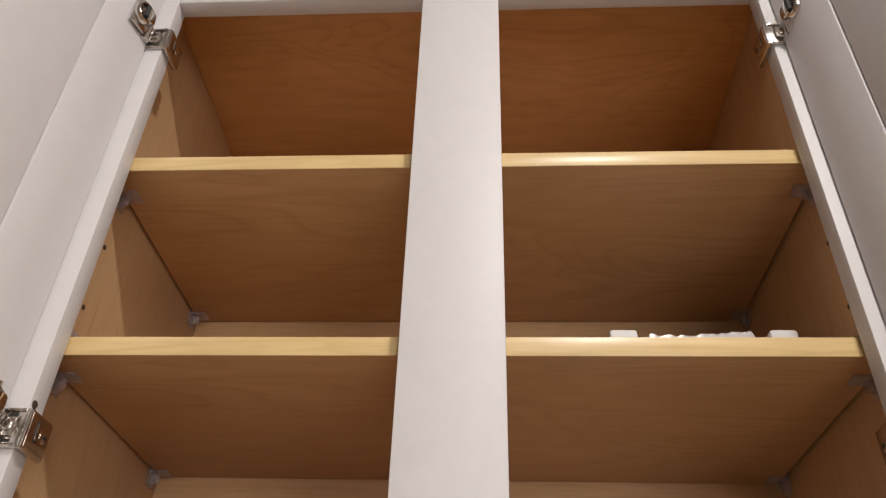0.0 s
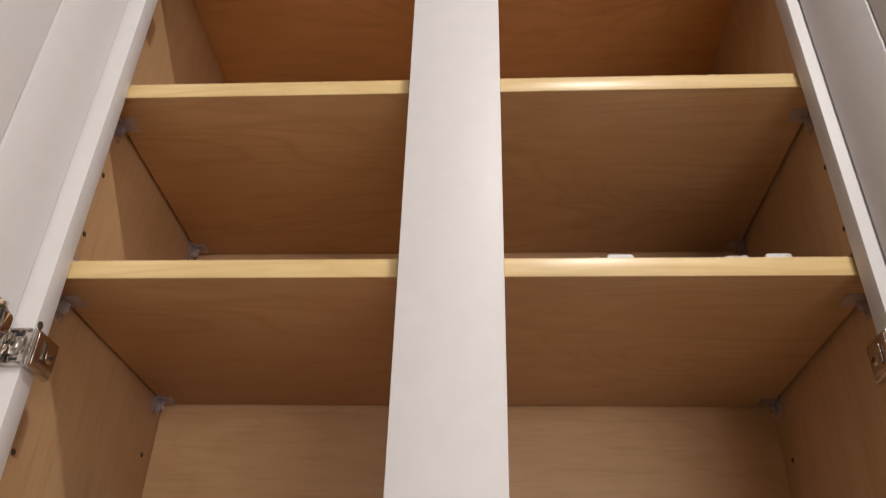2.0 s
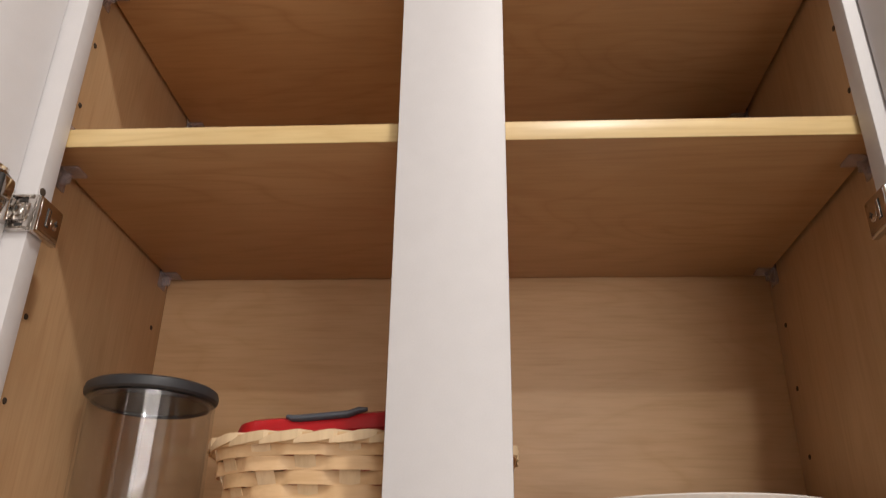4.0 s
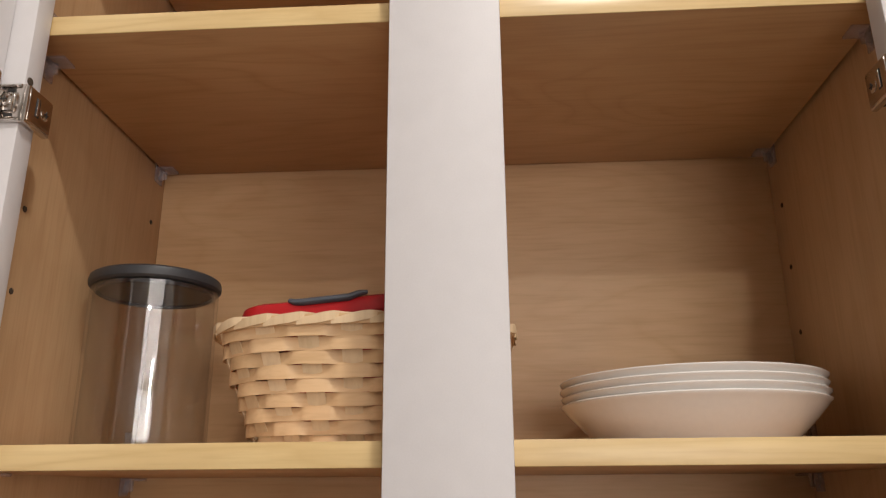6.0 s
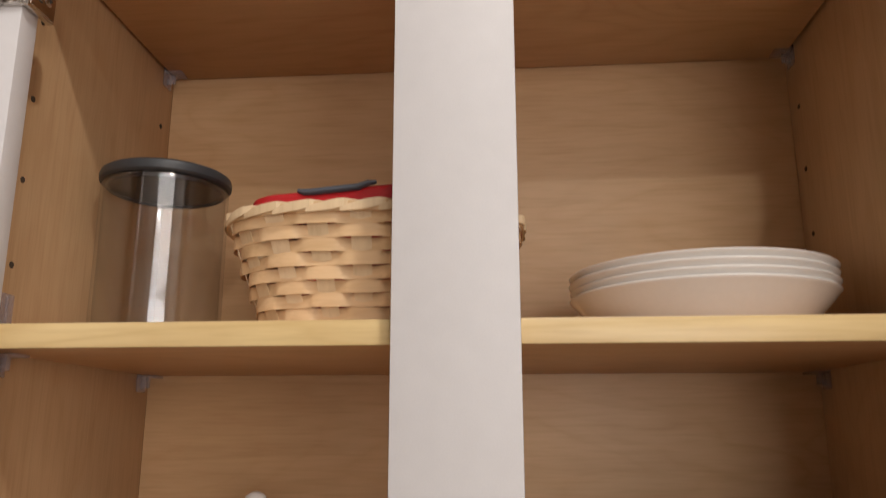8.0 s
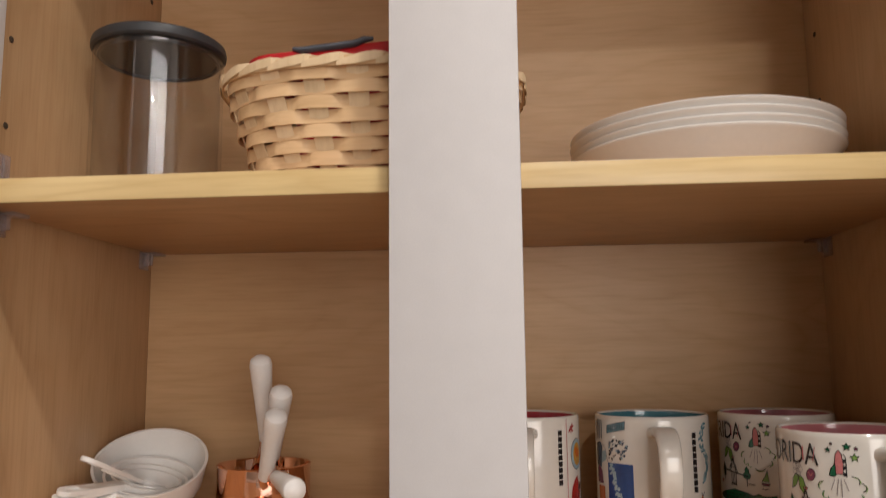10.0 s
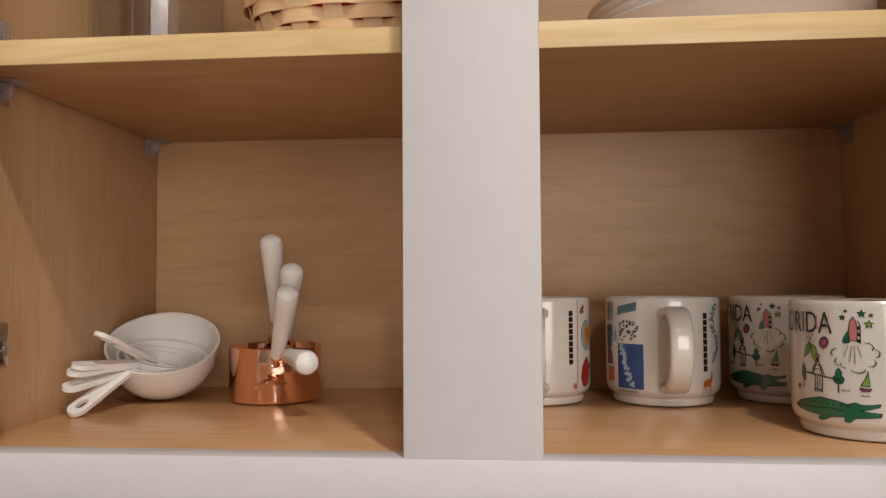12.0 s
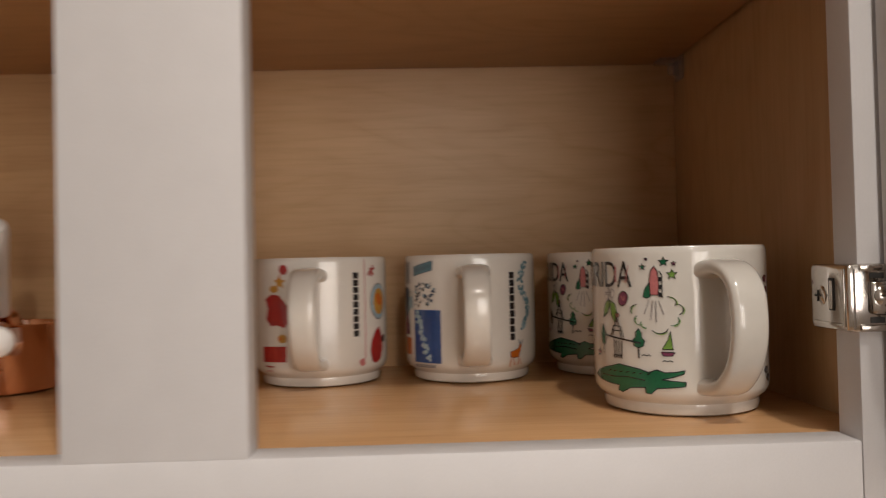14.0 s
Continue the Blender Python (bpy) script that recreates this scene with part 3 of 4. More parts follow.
def woven_basket():
    ob = empty("woven_basket", pose(-0.0712, 0.149, S3), "pale woven wood-splint basket holding a red lidded box", "basket")
    lines = [basket_line(k / 24) for k in range(25)]

    def at(share, h):
        pts, nor = lines[max(0, min(24, int(round(h * 24))))]
        i = int(round(share * 240)) % 240
        return pts[i] + Vector((0, 0, h * BASKET_H)), nor[i]

    for k in range(STAKES):
        rows = []
        for j in range(25):
            h = j / 24
            p, nn = at(k / STAKES, h)
            side = Vector((-nn.y, nn.x, 0))
            w = 0.0060 + 0.0018 * h
            rows.append((p - side * w + Vector((0, 0, 0.001)), p + side * w + Vector((0, 0, 0.001)), nn))
        part("stake", ribbon(rows, thick=0.0008), splint_pale, ob)
    for r in range(ROWS_UP):
        h = (r + 0.5) / ROWS_UP
        pts, nor = lines[int(round(h * 24))]
        wob = random.Random(40 + r)
        jitter = [wob.uniform(-0.0005, 0.0005) for _ in range(STAKES)]
        rows = []
        for i in range(240):
            share = i / 240 * STAKES
            wave = math.cos(math.pi * (share + r))
            wave = math.copysign(abs(wave) ** 0.38, wave)
            lift = 0.0003 + 0.0017 * wave
            half = 0.0049 + 0.0002 * wave + jitter[int(share) % STAKES] * 0.4
            base = pts[i] + nor[i] * lift + Vector((0, 0, h * BASKET_H + jitter[int(share + 0.5) % STAKES] * 0.6))
            rows.append((base - Vector((0, 0, half)), base + Vector((0, 0, half)), nor[i]))
        part("weaver", ribbon(rows, closed=True), splint, ob)
    pts, nor = lines[24]
    for name, off in (("rim_band", 0.0030), ("rim_band", -0.0030)):
        rows = [(pts[i] + nor[i] * off + Vector((0, 0, BASKET_H - 0.002)), pts[i] + nor[i] * off + Vector((0, 0, BASKET_H + 0.0055)), nor[i]) for i in range(240)]
        part(name, ribbon(rows, closed=True, thick=0.0012), splint, ob)
    wraps = 26
    for k in range(wraps):
        rows = []
        for j in range(13):
            f = j / 12
            i = int(round((k + 1.45 * f) / wraps * 240)) % 240
            bulge = math.sin(math.pi * f)
            z = BASKET_H - 0.0010 + 0.0062 * f ** 0.8
            off = 0.0046 + 0.0007 * bulge - 0.0060 * max(0.0, f - 0.75) / 0.25
            p = pts[i] + nor[i] * off + Vector((0, 0, z))
            rows.append((p - Vector((0, 0, 0.0036 * (0.5 + 0.5 * bulge))), p + Vector((0, 0, 0.0036 * (0.5 + 0.5 * bulge))), nor[i]))
        part("rim_lashing", ribbon(rows, thick=0.0009), splint_pale, ob)
    bm = bmesh.new()
    pts0, _ = lines[0]
    for z in (0.0012, 0.0032):
        ring = [bm.verts.new(p * 0.985 + Vector((0, 0, z))) for p in pts0[::4]]
        bm.faces.new(ring)
        if z == 0.0012:
            low = ring
    for k in range(60):
        bm.faces.new((low[k], low[(k + 1) % 60], ring[(k + 1) % 60], ring[k]))
    part("base", bm, splint, ob)
    return ob


woven_basket()


def rounded_slab(bm, hx, hy, z0, z1, corner, bevel, m=None):
    """A slab with round corners and softened edges."""
    def ring(inset, z):
        out = []
        for cx, cy, a0 in ((1, 1, 0), (-1, 1, 90), (-1, -1, 180), (1, -1, 270)):
            for k in range(9):
                a = radians(a0 + k * 11.25)
                r = corner - inset
                out.append(bm.verts.new((cx * (hx - corner) + r * math.cos(a), cy * (hy - corner) + r * math.sin(a), z)))
        return out
    rings = [ring(bevel, z0), ring(0, z0 + bevel), ring(0, z1 - bevel), ring(bevel * 0.3, z1 - bevel * 0.3), ring(bevel, z1)]
    for a, b in zip(rings, rings[1:]):
        for k in range(36):
            bm.faces.new((a[k], a[(k + 1) % 36], b[(k + 1) % 36], b[k]))
    bm.faces.new(rings[0])
    bm.faces.new(rings[-1])
    if m is not None:
        bmesh.ops.transform(bm, matrix=m, verts=[v for r in rings for v in r])
    return bm


red_box = empty("plastic_box", pose(-0.060, 0.152, S3 + 0.0030, 0, -4.0, 0), "red plastic food box with grey clip tab standing in the basket", "box")
part("body", rounded_slab(bmesh.new(), 0.068, 0.038, 0.0, 0.094, 0.02, 0.004), red_plastic, red_box)
part("lid", rounded_slab(bmesh.new(), 0.097, 0.066, 0.090, 0.1085, 0.024, 0.006), red_plastic, red_box, "red plastic lid")
bm = tube([(-0.055, -0.0645, 0.1082), (-0.050, -0.0655, 0.1062), (-0.044, -0.0660, 0.1058), (-0.010, -0.0660, 0.1066), (-0.002, -0.0655, 0.1092), (0.004, -0.0640, 0.1098)], [0.0022, 0.0034, 0.0036, 0.0036, 0.0032, 0.0020], 12, 0.75)
part("clip_tab", bm, tab_grey, red_box, "dark grey rubber clip tab")

# ---- stack of bowls ----
BOWL = [(0, 0.004), (0.060, 0.004), (0.066, 0.0035), (0.068, 0.0), (0.0725, 0.0), (0.0745, 0.004), (0.082, 0.0115), (0.0905, 0.0200), (0.0975, 0.0275), (0.1005, 0.0312), (0.1022, 0.0325), (0.1028, 0.0340), (0.1018, 0.0349), (0.0998, 0.0342), (0.0955, 0.0302), (0.0885, 0.0226), (0.079, 0.0142), (0.070, 0.0085), (0.05, 0.0070), (0, 0.0068)]
bowl = empty("soup_bowl", pose(0.1858, 0.1685, S3 + 0.0002), "wide shallow cream white soup bowl in a stack", "bowl", "stacked soup bowls")
part("dish", lathe(BOWL, 128), porcelain, bowl)
for k in range(1, 4):
    copy_thing(bowl, pose(0.1858 + 0.0006 * math.sin(k * 2.1), 0.1685 + 0.0006 * math.cos(k * 1.3), S3 + 0.0002 + 0.0060 * k, 0, 0, 50 * k))

# ---- copper measuring cups ----


def frame_of(direction, lean):
    """Axes with -y along direction; z as upright as it can be, then leaned."""
    y = -Vector(direction).normalized()
    x = y.cross(Vector((0, 0, 1))).normalized()
    z = x.cross(y).normalized()
    m = Matrix((x, y, z)).transposed().to_4x4()
    return m @ pose(0, 0, 0, 0, lean, 0)


def copper_cup(r, h, length, m, label):
    cup = empty("copper_measuring_cup", m, label, "measuring cup", "copper measuring cups")
    w = 0.0011
    bm = lathe([(0, 0), (r - 0.003, 0), (r - 0.0008, 0.0008), (r, 0.003), (r, h - 0.001), (r + 0.0007, h), (r - 0.0003, h + 0.0006), (r - w, h - 0.001), (r - w, 0.003), (r - 0.004, w + 0.0006), (0, w + 0.0006)], 72)
    # wall rippled, not quite round, to streak its reflections
    for v in bm.verts:
        a = math.atan2(v.co.y, v.co.x)
        k = 1 + 0.007 * math.sin(3 * a + 0.8) + 0.004 * math.sin(7 * a + 2.0) + 0.0015 * math.sin(13 * a)
        v.co.x, v.co.y = v.co.x * k, v.co.y * k
    part("bowl", bm, copper, cup, "polished copper cup")
    # strap that holds the handle
    rows = []
    for k in range(11):
        a = -0.32 + 0.064 * k
        p = Vector((math.sin(a) * (r + 0.0004), -math.cos(a) * (r + 0.0004), 0))
        rows.append((p + Vector((0, 0, h - 0.019)), p + Vector((0, 0, h - 0.001)), Vector((math.sin(a), -math.cos(a), 0))))
    part("strap", ribbon(rows, thick=0.0022), copper, cup)
    z = h - 0.005
    part("ferrule", tube([(0, -r + 0.001, z), (0, -r - 0.006, z), (0, -r - 0.012, z + 0.001), (0, -r - 0.016, z + 0.001)], [0.0085, 0.0066, 0.0054, 0.0052], 20), copper, cup)
    y0, y1 = -r - 0.015, -r - length
    n = 12
    path = [(0, y0 + (y1 - y0) * k / n, z + 0.001) for k in range(n + 1)] + [(0, y1 - 0.0042, z + 0.001), (0, y1 - 0.0068, z + 0.001), (0, y1 - 0.0076, z + 0.001)]
    rad = [0.0056 + 0.0034 * (k / n) ** 1.2 for k in range(n + 1)] + [0.0080, 0.0050, 0.0018]
    part("handle", tube(path, rad, 28), handle_white, cup, "tapered white handle with rounded end")
    return cup


copper_cup(0.0390, 0.0450, 0.076, pose(-0.1795, 0.2175, BASE, 0, 0, 28), "largest polished copper measuring cup with white handle")
for tip, direction, r, h, length, lean in (((-0.1670, 0.1615, 1.5368), (0.08, -0.50, 0.86), 0.0120, 0.014, 0.086, 6), ((-0.1445, 0.1480, 1.5125), (0.26, -0.60, 0.72), 0.0150, 0.016, 0.084, -8), ((-0.1455, 0.1370, 1.4955), (0.30, -0.60, 0.74), 0.0180, 0.019, 0.080, 3)):
    m = frame_of(direction, lean)
    hold = m @ Vector((0, -(r + length), h - 0.008))
    copper_cup(r, h, length, Matrix.Translation(Vector(tip) - hold) @ m, "polished copper measuring cup tipped up, white handle raised")

# ---- white measuring cups ----


def plastic_cup(r, h, length, m, label):
    cup = empty("plastic_measuring_cup", m, label, "measuring cup", "white measuring cups")
    out = [(0, 0), (r * 0.30, 0.0004), (r * 0.55, h * 0.06), (r * 0.76, h * 0.20), (r * 0.90, h * 0.45), (r * 0.97, h * 0.75), (r, h - 0.0012), (r + 0.0012, h - 0.0004), (r + 0.0010, h + 0.0004), (r - 0.0012, h)]
    inn = [(r * 0.955 - 0.0006, h * 0.75), (r * 0.885 - 0.0008, h * 0.46), (r * 0.745, h * 0.22), (r * 0.53, h * 0.09), (r * 0.28, 0.0026), (0, 0.0022)]
    part("bowl", lathe(out + inn, 72), white_plastic, cup)
    bm = bmesh.new()
    hw, tip = 0.0068, -r - length
    hole, n = 0.0030, 24
    # flat handle with a rounded end and a slot through it
    outline = [(-0.0056, -r + 0.0008), (-0.0058, -r - length * 0.4), (-hw, tip + 0.016)] + [(hw * math.cos(radians(180 + 180 * k / 10)), tip + 0.0085 + 0.0085 * math.sin(radians(180 + 180 * k / 10))) for k in range(11)] + [(hw, tip + 0.016), (0.0058, -r - length * 0.4), (0.0056, -r + 0.0008)]
    slot = [(hole * math.cos(2 * math.pi * k / n), tip + 0.0125 + 0.0062 * math.sin(2 * math.pi * k / n)) for k in range(n)]
    layers = []
    for z in (h - 0.0040, h - 0.0006):
        o = [bm.verts.new((x, y, z)) for x, y in outline]
        i = [bm.verts.new((x, y, z)) for x, y in slot]
        es = [bm.edges.new((a, b)) for ring in (o, i) for a, b in zip(ring, ring[1:] + ring[:1])]
        bmesh.ops.triangle_fill(bm, edges=es, use_beauty=True)
        layers.append((o, i))
    for a, b in zip(layers[0], layers[1]):
        for k in range(len(a)):
            bm.faces.new((a[k], a[(k + 1) % len(a)], b[(k + 1) % len(b)], b[k]))
    part("handle", bm, white_plastic, cup, "flat white handle with hanging slot", smooth=30)
    rib = add_box(bmesh.new(), -0.0012, 0.0012, tip + 0.024, -r - 0.002, h - 0.0058, h - 0.0038, 0.0006)
    part("rib", rib, white_plastic, cup)
    return cup


HUB = Vector((-0.2735, 0.2050, 1.4590))
for tip, r, h, lift, lean, label in (
        ((-0.3030, 0.1150, 1.4140), 0.0455, 0.043, 0.000, 16, "largest white plastic measuring cup lying tilted, handle down"),
        ((-0.3095, 0.1180, 1.4325), 0.0360, 0.030, -0.012, 16, "white plastic measuring cup nested in the largest"),
        ((-0.3070, 0.1200, 1.4440), 0.0300, 0.025, -0.013, 15, "white plastic measuring cup nested with the others"),
        ((-0.3050, 0.1230, 1.4490), 0.0250, 0.020, -0.014, 14, "small white plastic measuring cup nested with the others"),
        ((-0.2890, 0.1280, 1.4735), 0.0150, 0.012, -0.018, 10, "smallest white plastic measuring cup on top of the nest")):
    d = Vector(tip) - (HUB + Vector((0, 0, lift)))
    m = frame_of(d, lean)
    length = d.length - r
    hold = m @ Vector((0, -(r + length), h))
    plastic_cup(r, h, length, Matrix.Translation(Vector(tip) - hold) @ m, label)

# ---- printed mugs ----
MUG_R, MUG_H = 0.0460, 0.0880


def onto(u, v, lift=0.00035):
    """From millimetres round the mug and up it to the mug's wall."""
    a = u / (MUG_R * 1000)
    r = MUG_R + lift
    return Vector((r * math.sin(a), -r * math.cos(a), v / 1000))


class Print:
    """A print on the mug's wall: filled shapes and drawn lines, in inks."""

    def __init__(self):
        self.bm, self.inks = bmesh.new(), []

    def slot(self, colour):
        if colour not in self.inks:
            self.inks.append(colour)
        return self.inks.index(colour)

    def quad(self, pts, colour, lift):
        f = self.bm.faces.new([self.bm.verts.new(onto(u, v, lift)) for u, v in pts])
        f.material_index = self.slot(colour)

    def fill(self, poly, colour, lift=0.00035):
        us = [p[0] for p in poly]
        lo, hi = min(us), max(us)
        n = max(2, int((hi - lo) / 0.7) + 1)
        cuts = sorted({lo + (hi - lo) * k / n for k in range(n + 1)})

        def cross(u):
            out = []
            for (u0, v0), (u1, v1) in zip(poly, poly[1:] + poly[:1]):
                if (u0 <= u) != (u1 <= u):
                    out.append(v0 + (v1 - v0) * (u - u0) / (u1 - u0))
            return sorted(out)
        for a, b in zip(cuts, cuts[1:]):
            e = (b - a) * 0.01
            p, q = cross(a + e), cross(b - e)
            if len(p) != len(q):
                p = q = cross((a + b) / 2)
            for k in range(0, len(p) - 1, 2):
                self.quad([(a, p[k]), (b, q[k]), (b, q[k + 1]), (a, p[k + 1])], colour, lift)

    def line(self, pts, width, colour="black", lift=0.00055, closed=False):
        pts = list(pts) + ([pts[0]] if closed else [])
        for (u0, v0), (u1, v1) in zip(pts, pts[1:]):
            d = math.hypot(u1 - u0, v1 - v0)
            if d < 1e-6:
                continue
            n = max(1, int(d / 2.5))
            px, py = -(v1 - v0) / d * width / 2, (u1 - u0) / d * width / 2
            for k in range(n):
                a, b = k / n, (k + 1) / n
                ax, ay, bx, by = u0 + (u1 - u0) * a, v0 + (v1 - v0) * a, u0 + (u1 - u0) * b, v0 + (v1 - v0) * b
                self.quad([(ax - px, ay - py), (bx - px, by - py), (bx + px, by + py), (ax + px, ay + py)], colour, lift)

    def shape(self, poly, colour, width=0.35, edge="black"):
        self.fill(poly, colour)
        if width:
            self.line(poly, width, edge, closed=True)

    def words(self, text, u, v, size, colour):
        data = bpy.data.curves.new("letters", "FONT")
        data.body, data.size, data.resolution_u = text, size, 3
        data.align_x = "RIGHT"
        ob = bpy.data.objects.new("letters", data)
        scene.collection.objects.link(ob)
        got = bpy.data.meshes.new_from_object(ob.evaluated_get(bpy.context.evaluated_depsgraph_get()))
        verts = [self.bm.verts.new(onto(u + c.co.x * 0.68, v + c.co.y, 0.0005)) for c in got.vertices]
        for p in got.polygons:
            f = self.bm.faces.new([verts[i] for i in p.vertices])
            f.material_index = self.slot(colour)
        bpy.data.objects.remove(ob)
        bpy.data.curves.remove(data)
        bpy.data.meshes.remove(got)

    def put(self, name, parent, label):
        bmesh.ops.remove_doubles(self.bm, verts=self.bm.verts, dist=0.00004)
        return part(name, self.bm, [INK[c] for c in self.inks], parent, label, smooth=0)


def oval(u, v, a, b, n=20, turn=0.0):
    c, s = math.cos(turn), math.sin(turn)
    return [(u + a * math.cos(t) * c - b * math.sin(t) * s, v + a * math.cos(t) * s + b * math.sin(t) * c) for t in (2 * math.pi * k / n for k in range(n))]


def star(u, v, r):
    return [(u + (r if k % 2 == 0 else r * 0.42) * math.sin(math.pi * k / 5), v + (r if k % 2 == 0 else r * 0.42) * math.cos(math.pi * k / 5)) for k in range(10)]


def mug(m, label, inside, handle_turn=0):
    ob = empty("coffee_mug", m @ Matrix.Diagonal((1, 1, 0.97, 1)), label, "mug", "printed coffee mugs")
    part("body", lathe([(0, 0.003), (0.0355, 0.003), (0.0370, 0.0004), (0.0385, 0.0), (0.0400, 0.0008), (0.0408, 0.0035), (0.0405, 0.0062), (0.0420, 0.0078), (0.0444, 0.0098), (0.0456, 0.0128), (MUG_R, 0.017), (MUG_R, 0.0840), (0.0458, 0.0866), (0.0449, 0.0879), (0.0438, 0.0876), (0.0431, 0.0862)], 96), mug_glaze, ob, "glossy off-white glazed mug body")
    part("inside", lathe([(0.04315, 0.0864), (0.0426, 0.080), (0.0424, 0.020), (0.0405, 0.012), (0.036, 0.0088), (0, 0.0082)], 96), inside, ob, "coloured glaze inside the mug")
    r = MUG_R
    path = smooth_path([(0, -r + 0.002, 0.0755), (0, -r - 0.008, 0.0770), (0, -r - 0.019, 0.0740), (0, -r - 0.0265, 0.0660), (0, -r - 0.0290, 0.0540), (0, -r - 0.0280, 0.0410), (0, -r - 0.0230, 0.0290), (0, -r - 0.0140, 0.0200), (0, -r - 0.0060, 0.0165), (0, -r + 0.002, 0.0160)], 4)
    n = len(path)
    rad = [0.0036 + 0.0014 * abs(2 * k / (n - 1) - 1) ** 4 for k in range(n)]
    part("handle", tube(path, rad, 20, 2.35, up=(1, 0, 0), box_like=0.6), mug_glaze, ob, smooth=60, m=pose(0, 0, 0, 0, 0, handle_turn))
    return ob


def wording_bars(ob, u, v0, v1):
    """A column of nine small dark bars where lettering runs up the mug."""
    step = (v1 - v0) / 9
    for k in range(9):
        pr = Print()
        z = v0 + step * k
        pr.fill([(u - 2.0, z + 0.4), (u + 2.0, z + 0.4), (u + 2.0, z + step - 0.4), (u - 2.0, z + step - 0.4)], "black")
        pr.put("dark_bar", ob, "")


def florida_print(ob):
    pr = Print()
    pr.words("FLORIDA", -53.0, 67.0, 20.0, "black")
    pr.line([(-56.6, 69.2), (-54.8, 78.6)], 0.5, "pink")
    pr.line([(-63, 69.5), (-63, 78.5)], 1.0, "pink")
    pr.put("lettering", ob, "tall dark state name lettering")
    pr = Print()
    pr.shape([(-43.2, 63), (-43.6, 70), (-42.8, 75.5), (-41, 78), (-39.4, 75), (-38.8, 69), (-39.2, 63)], "pink")
    pr.shape([(-47, 62), (-46, 66), (-43.4, 69.5), (-43.2, 62), (-45, 61.3)], "green")
    for v in (62.0, 66.0, 70.0):
        pr.fill([(-39.2, v), (-37.4, v), (-37.4, v + 2.2), (-39.2, v + 2.2)], "black")
    pr.line([(-37.3, 61.5), (-37.3, 73), (-38.6, 75.5)], 0.5)
    for a, b in (((-44, 60), (-46.5, 53)), ((-42, 60), (-43.4, 50)), ((-40.5, 60), (-40.5, 49)), ((-39, 60), (-36.8, 53))):
        pr.line([a, b], 0.45, "grey")
    pr.put("rocket", ob, "pink and green rocket drawing")
    pr = Print()
    for u, v, a in ((-50.5, 55, 3.6), (-48.5, 50, 3.4), (-34.5, 59, 3.8), (-31.0, 55.5, 3.6), (-33, 50, 3.4), (-39, 46.5, 4.2), (-46, 48.0, 2.6)):
        start = math.atan2(v - 53, u + 41)
        arc = [(u + a * math.cos(start + t), v + 0.8 * a * math.sin(start + t)) for t in (-1.7 + 0.34 * k for k in range(11))]
        pr.line(arc[1:9], 0.42, "black" if a > 3.5 else "green")
        pr.line([(x + 0.5, y - 0.4) for x, y in arc[2:8]], 0.5, "lime")
    pr.put("smoke_cloud", ob, "curling cloud outlines")
    pr = Print()
    for u, v, r, c in ((-47, 77.5, 1.9, "green"), (-36.4, 80, 2.6, "green"), (-32.5, 73.5, 2.8, "lime"), (-31.5, 79, 1.4, "plum"), (-45, 81.5, 1.0, "plum")):
        pr.shape(star(u, v, r), c, 0.3)
    pr.put("stars", ob, "small green stars")
    pr = Print()
    pr.shape(oval(-58.5, 61, 2.9, 3.9, 16, -0.3), "plum", 0.4)
    pr.line([(-60.0, 62.6), (-58.4, 60.0), (-57.2, 62.4)], 0.5, "pink")
    pr.shape([(-69, 61), (-72.6, 57), (-73.5, 50.5), (-70, 53), (-67.6, 57.5)], "lime")
    pr.shape([(-68, 60), (-64, 58), (-62.5, 52), (-64, 47.5), (-67, 52)], "lime")
    for k in range(5):
        pr.line(oval(-68.2 + 2.3 * math.cos(k * 1.25), 63.5 + 2.8 * math.sin(k * 1.25), 1.8, 2.4, 10), 0.35, "grey", closed=True)
    pr.put("flower_and_bud", ob, "pale flower with lime leaves and plum bud")
    pr = Print()
    pr.line([(-72, 41), (-64, 40), (-56, 39), (-49, 38)], 0.9)
    pr.line([(-66, 41), (-65, 45), (-63, 50), (-61, 45), (-60, 40)], 0.7)
    pr.line([(-65, 40), (-65, 31), (-60, 30.5), (-60, 39)], 0.6)
    pr.line([(-63.4, 39), (-63.4, 31)], 0.5)
    pr.line([(-61.7, 39), (-61.7, 31)], 0.5)
    pr.line([(-66.5, 44), (-60, 43.6)], 0.5)
    pr.shape(oval(-62.8, 52.0, 1.5, 1.3, 10), "pink", 0.35)
    for k in range(3):
        pr.line([(-66 + 2.2 * k, 29.4), (-65 + 2.2 * k, 31.0), (-64.4 + 2.2 * k, 29.0)], 0.6)
    pr.line([(-67.5, 40.5), (-65.6, 46.4), (-60.4, 46.0), (-58.4, 39.6)], 0.5)
    pr.line([(-64.2, 46.2), (-63.8, 50.4), (-62.2, 50.4), (-61.8, 46.2)], 0.55)
    pr.put("tower", ob, "ink drawing of a lookout tower")
    pr = Print()
    pr.shape([(-52.5, 36.5), (-53.2, 39.5), (-51.4, 41), (-51.8, 43.2), (-49.8, 45.5), (-48, 43), (-48.4, 41.0), (-46.6, 39.2), (-47.4, 36.4), (-50, 35.4)], "green")
    pr.line([(-50, 36), (-50, 30)], 0.7)
    pr.shape([(-75.5, 36), (-76.5, 41), (-74.8, 47), (-72.4, 42), (-72.6, 36)], "green")
    pr.line([(-74, 36), (-74, 31)], 0.6)
    pr.put("trees", ob, "small dark green trees")
    pr = Print()
    pr.shape([(-38.0, 35.2), (-35.2, 40), (-33.8, 44.6), (-33.4, 40), (-32.8, 35.0)], "lime")
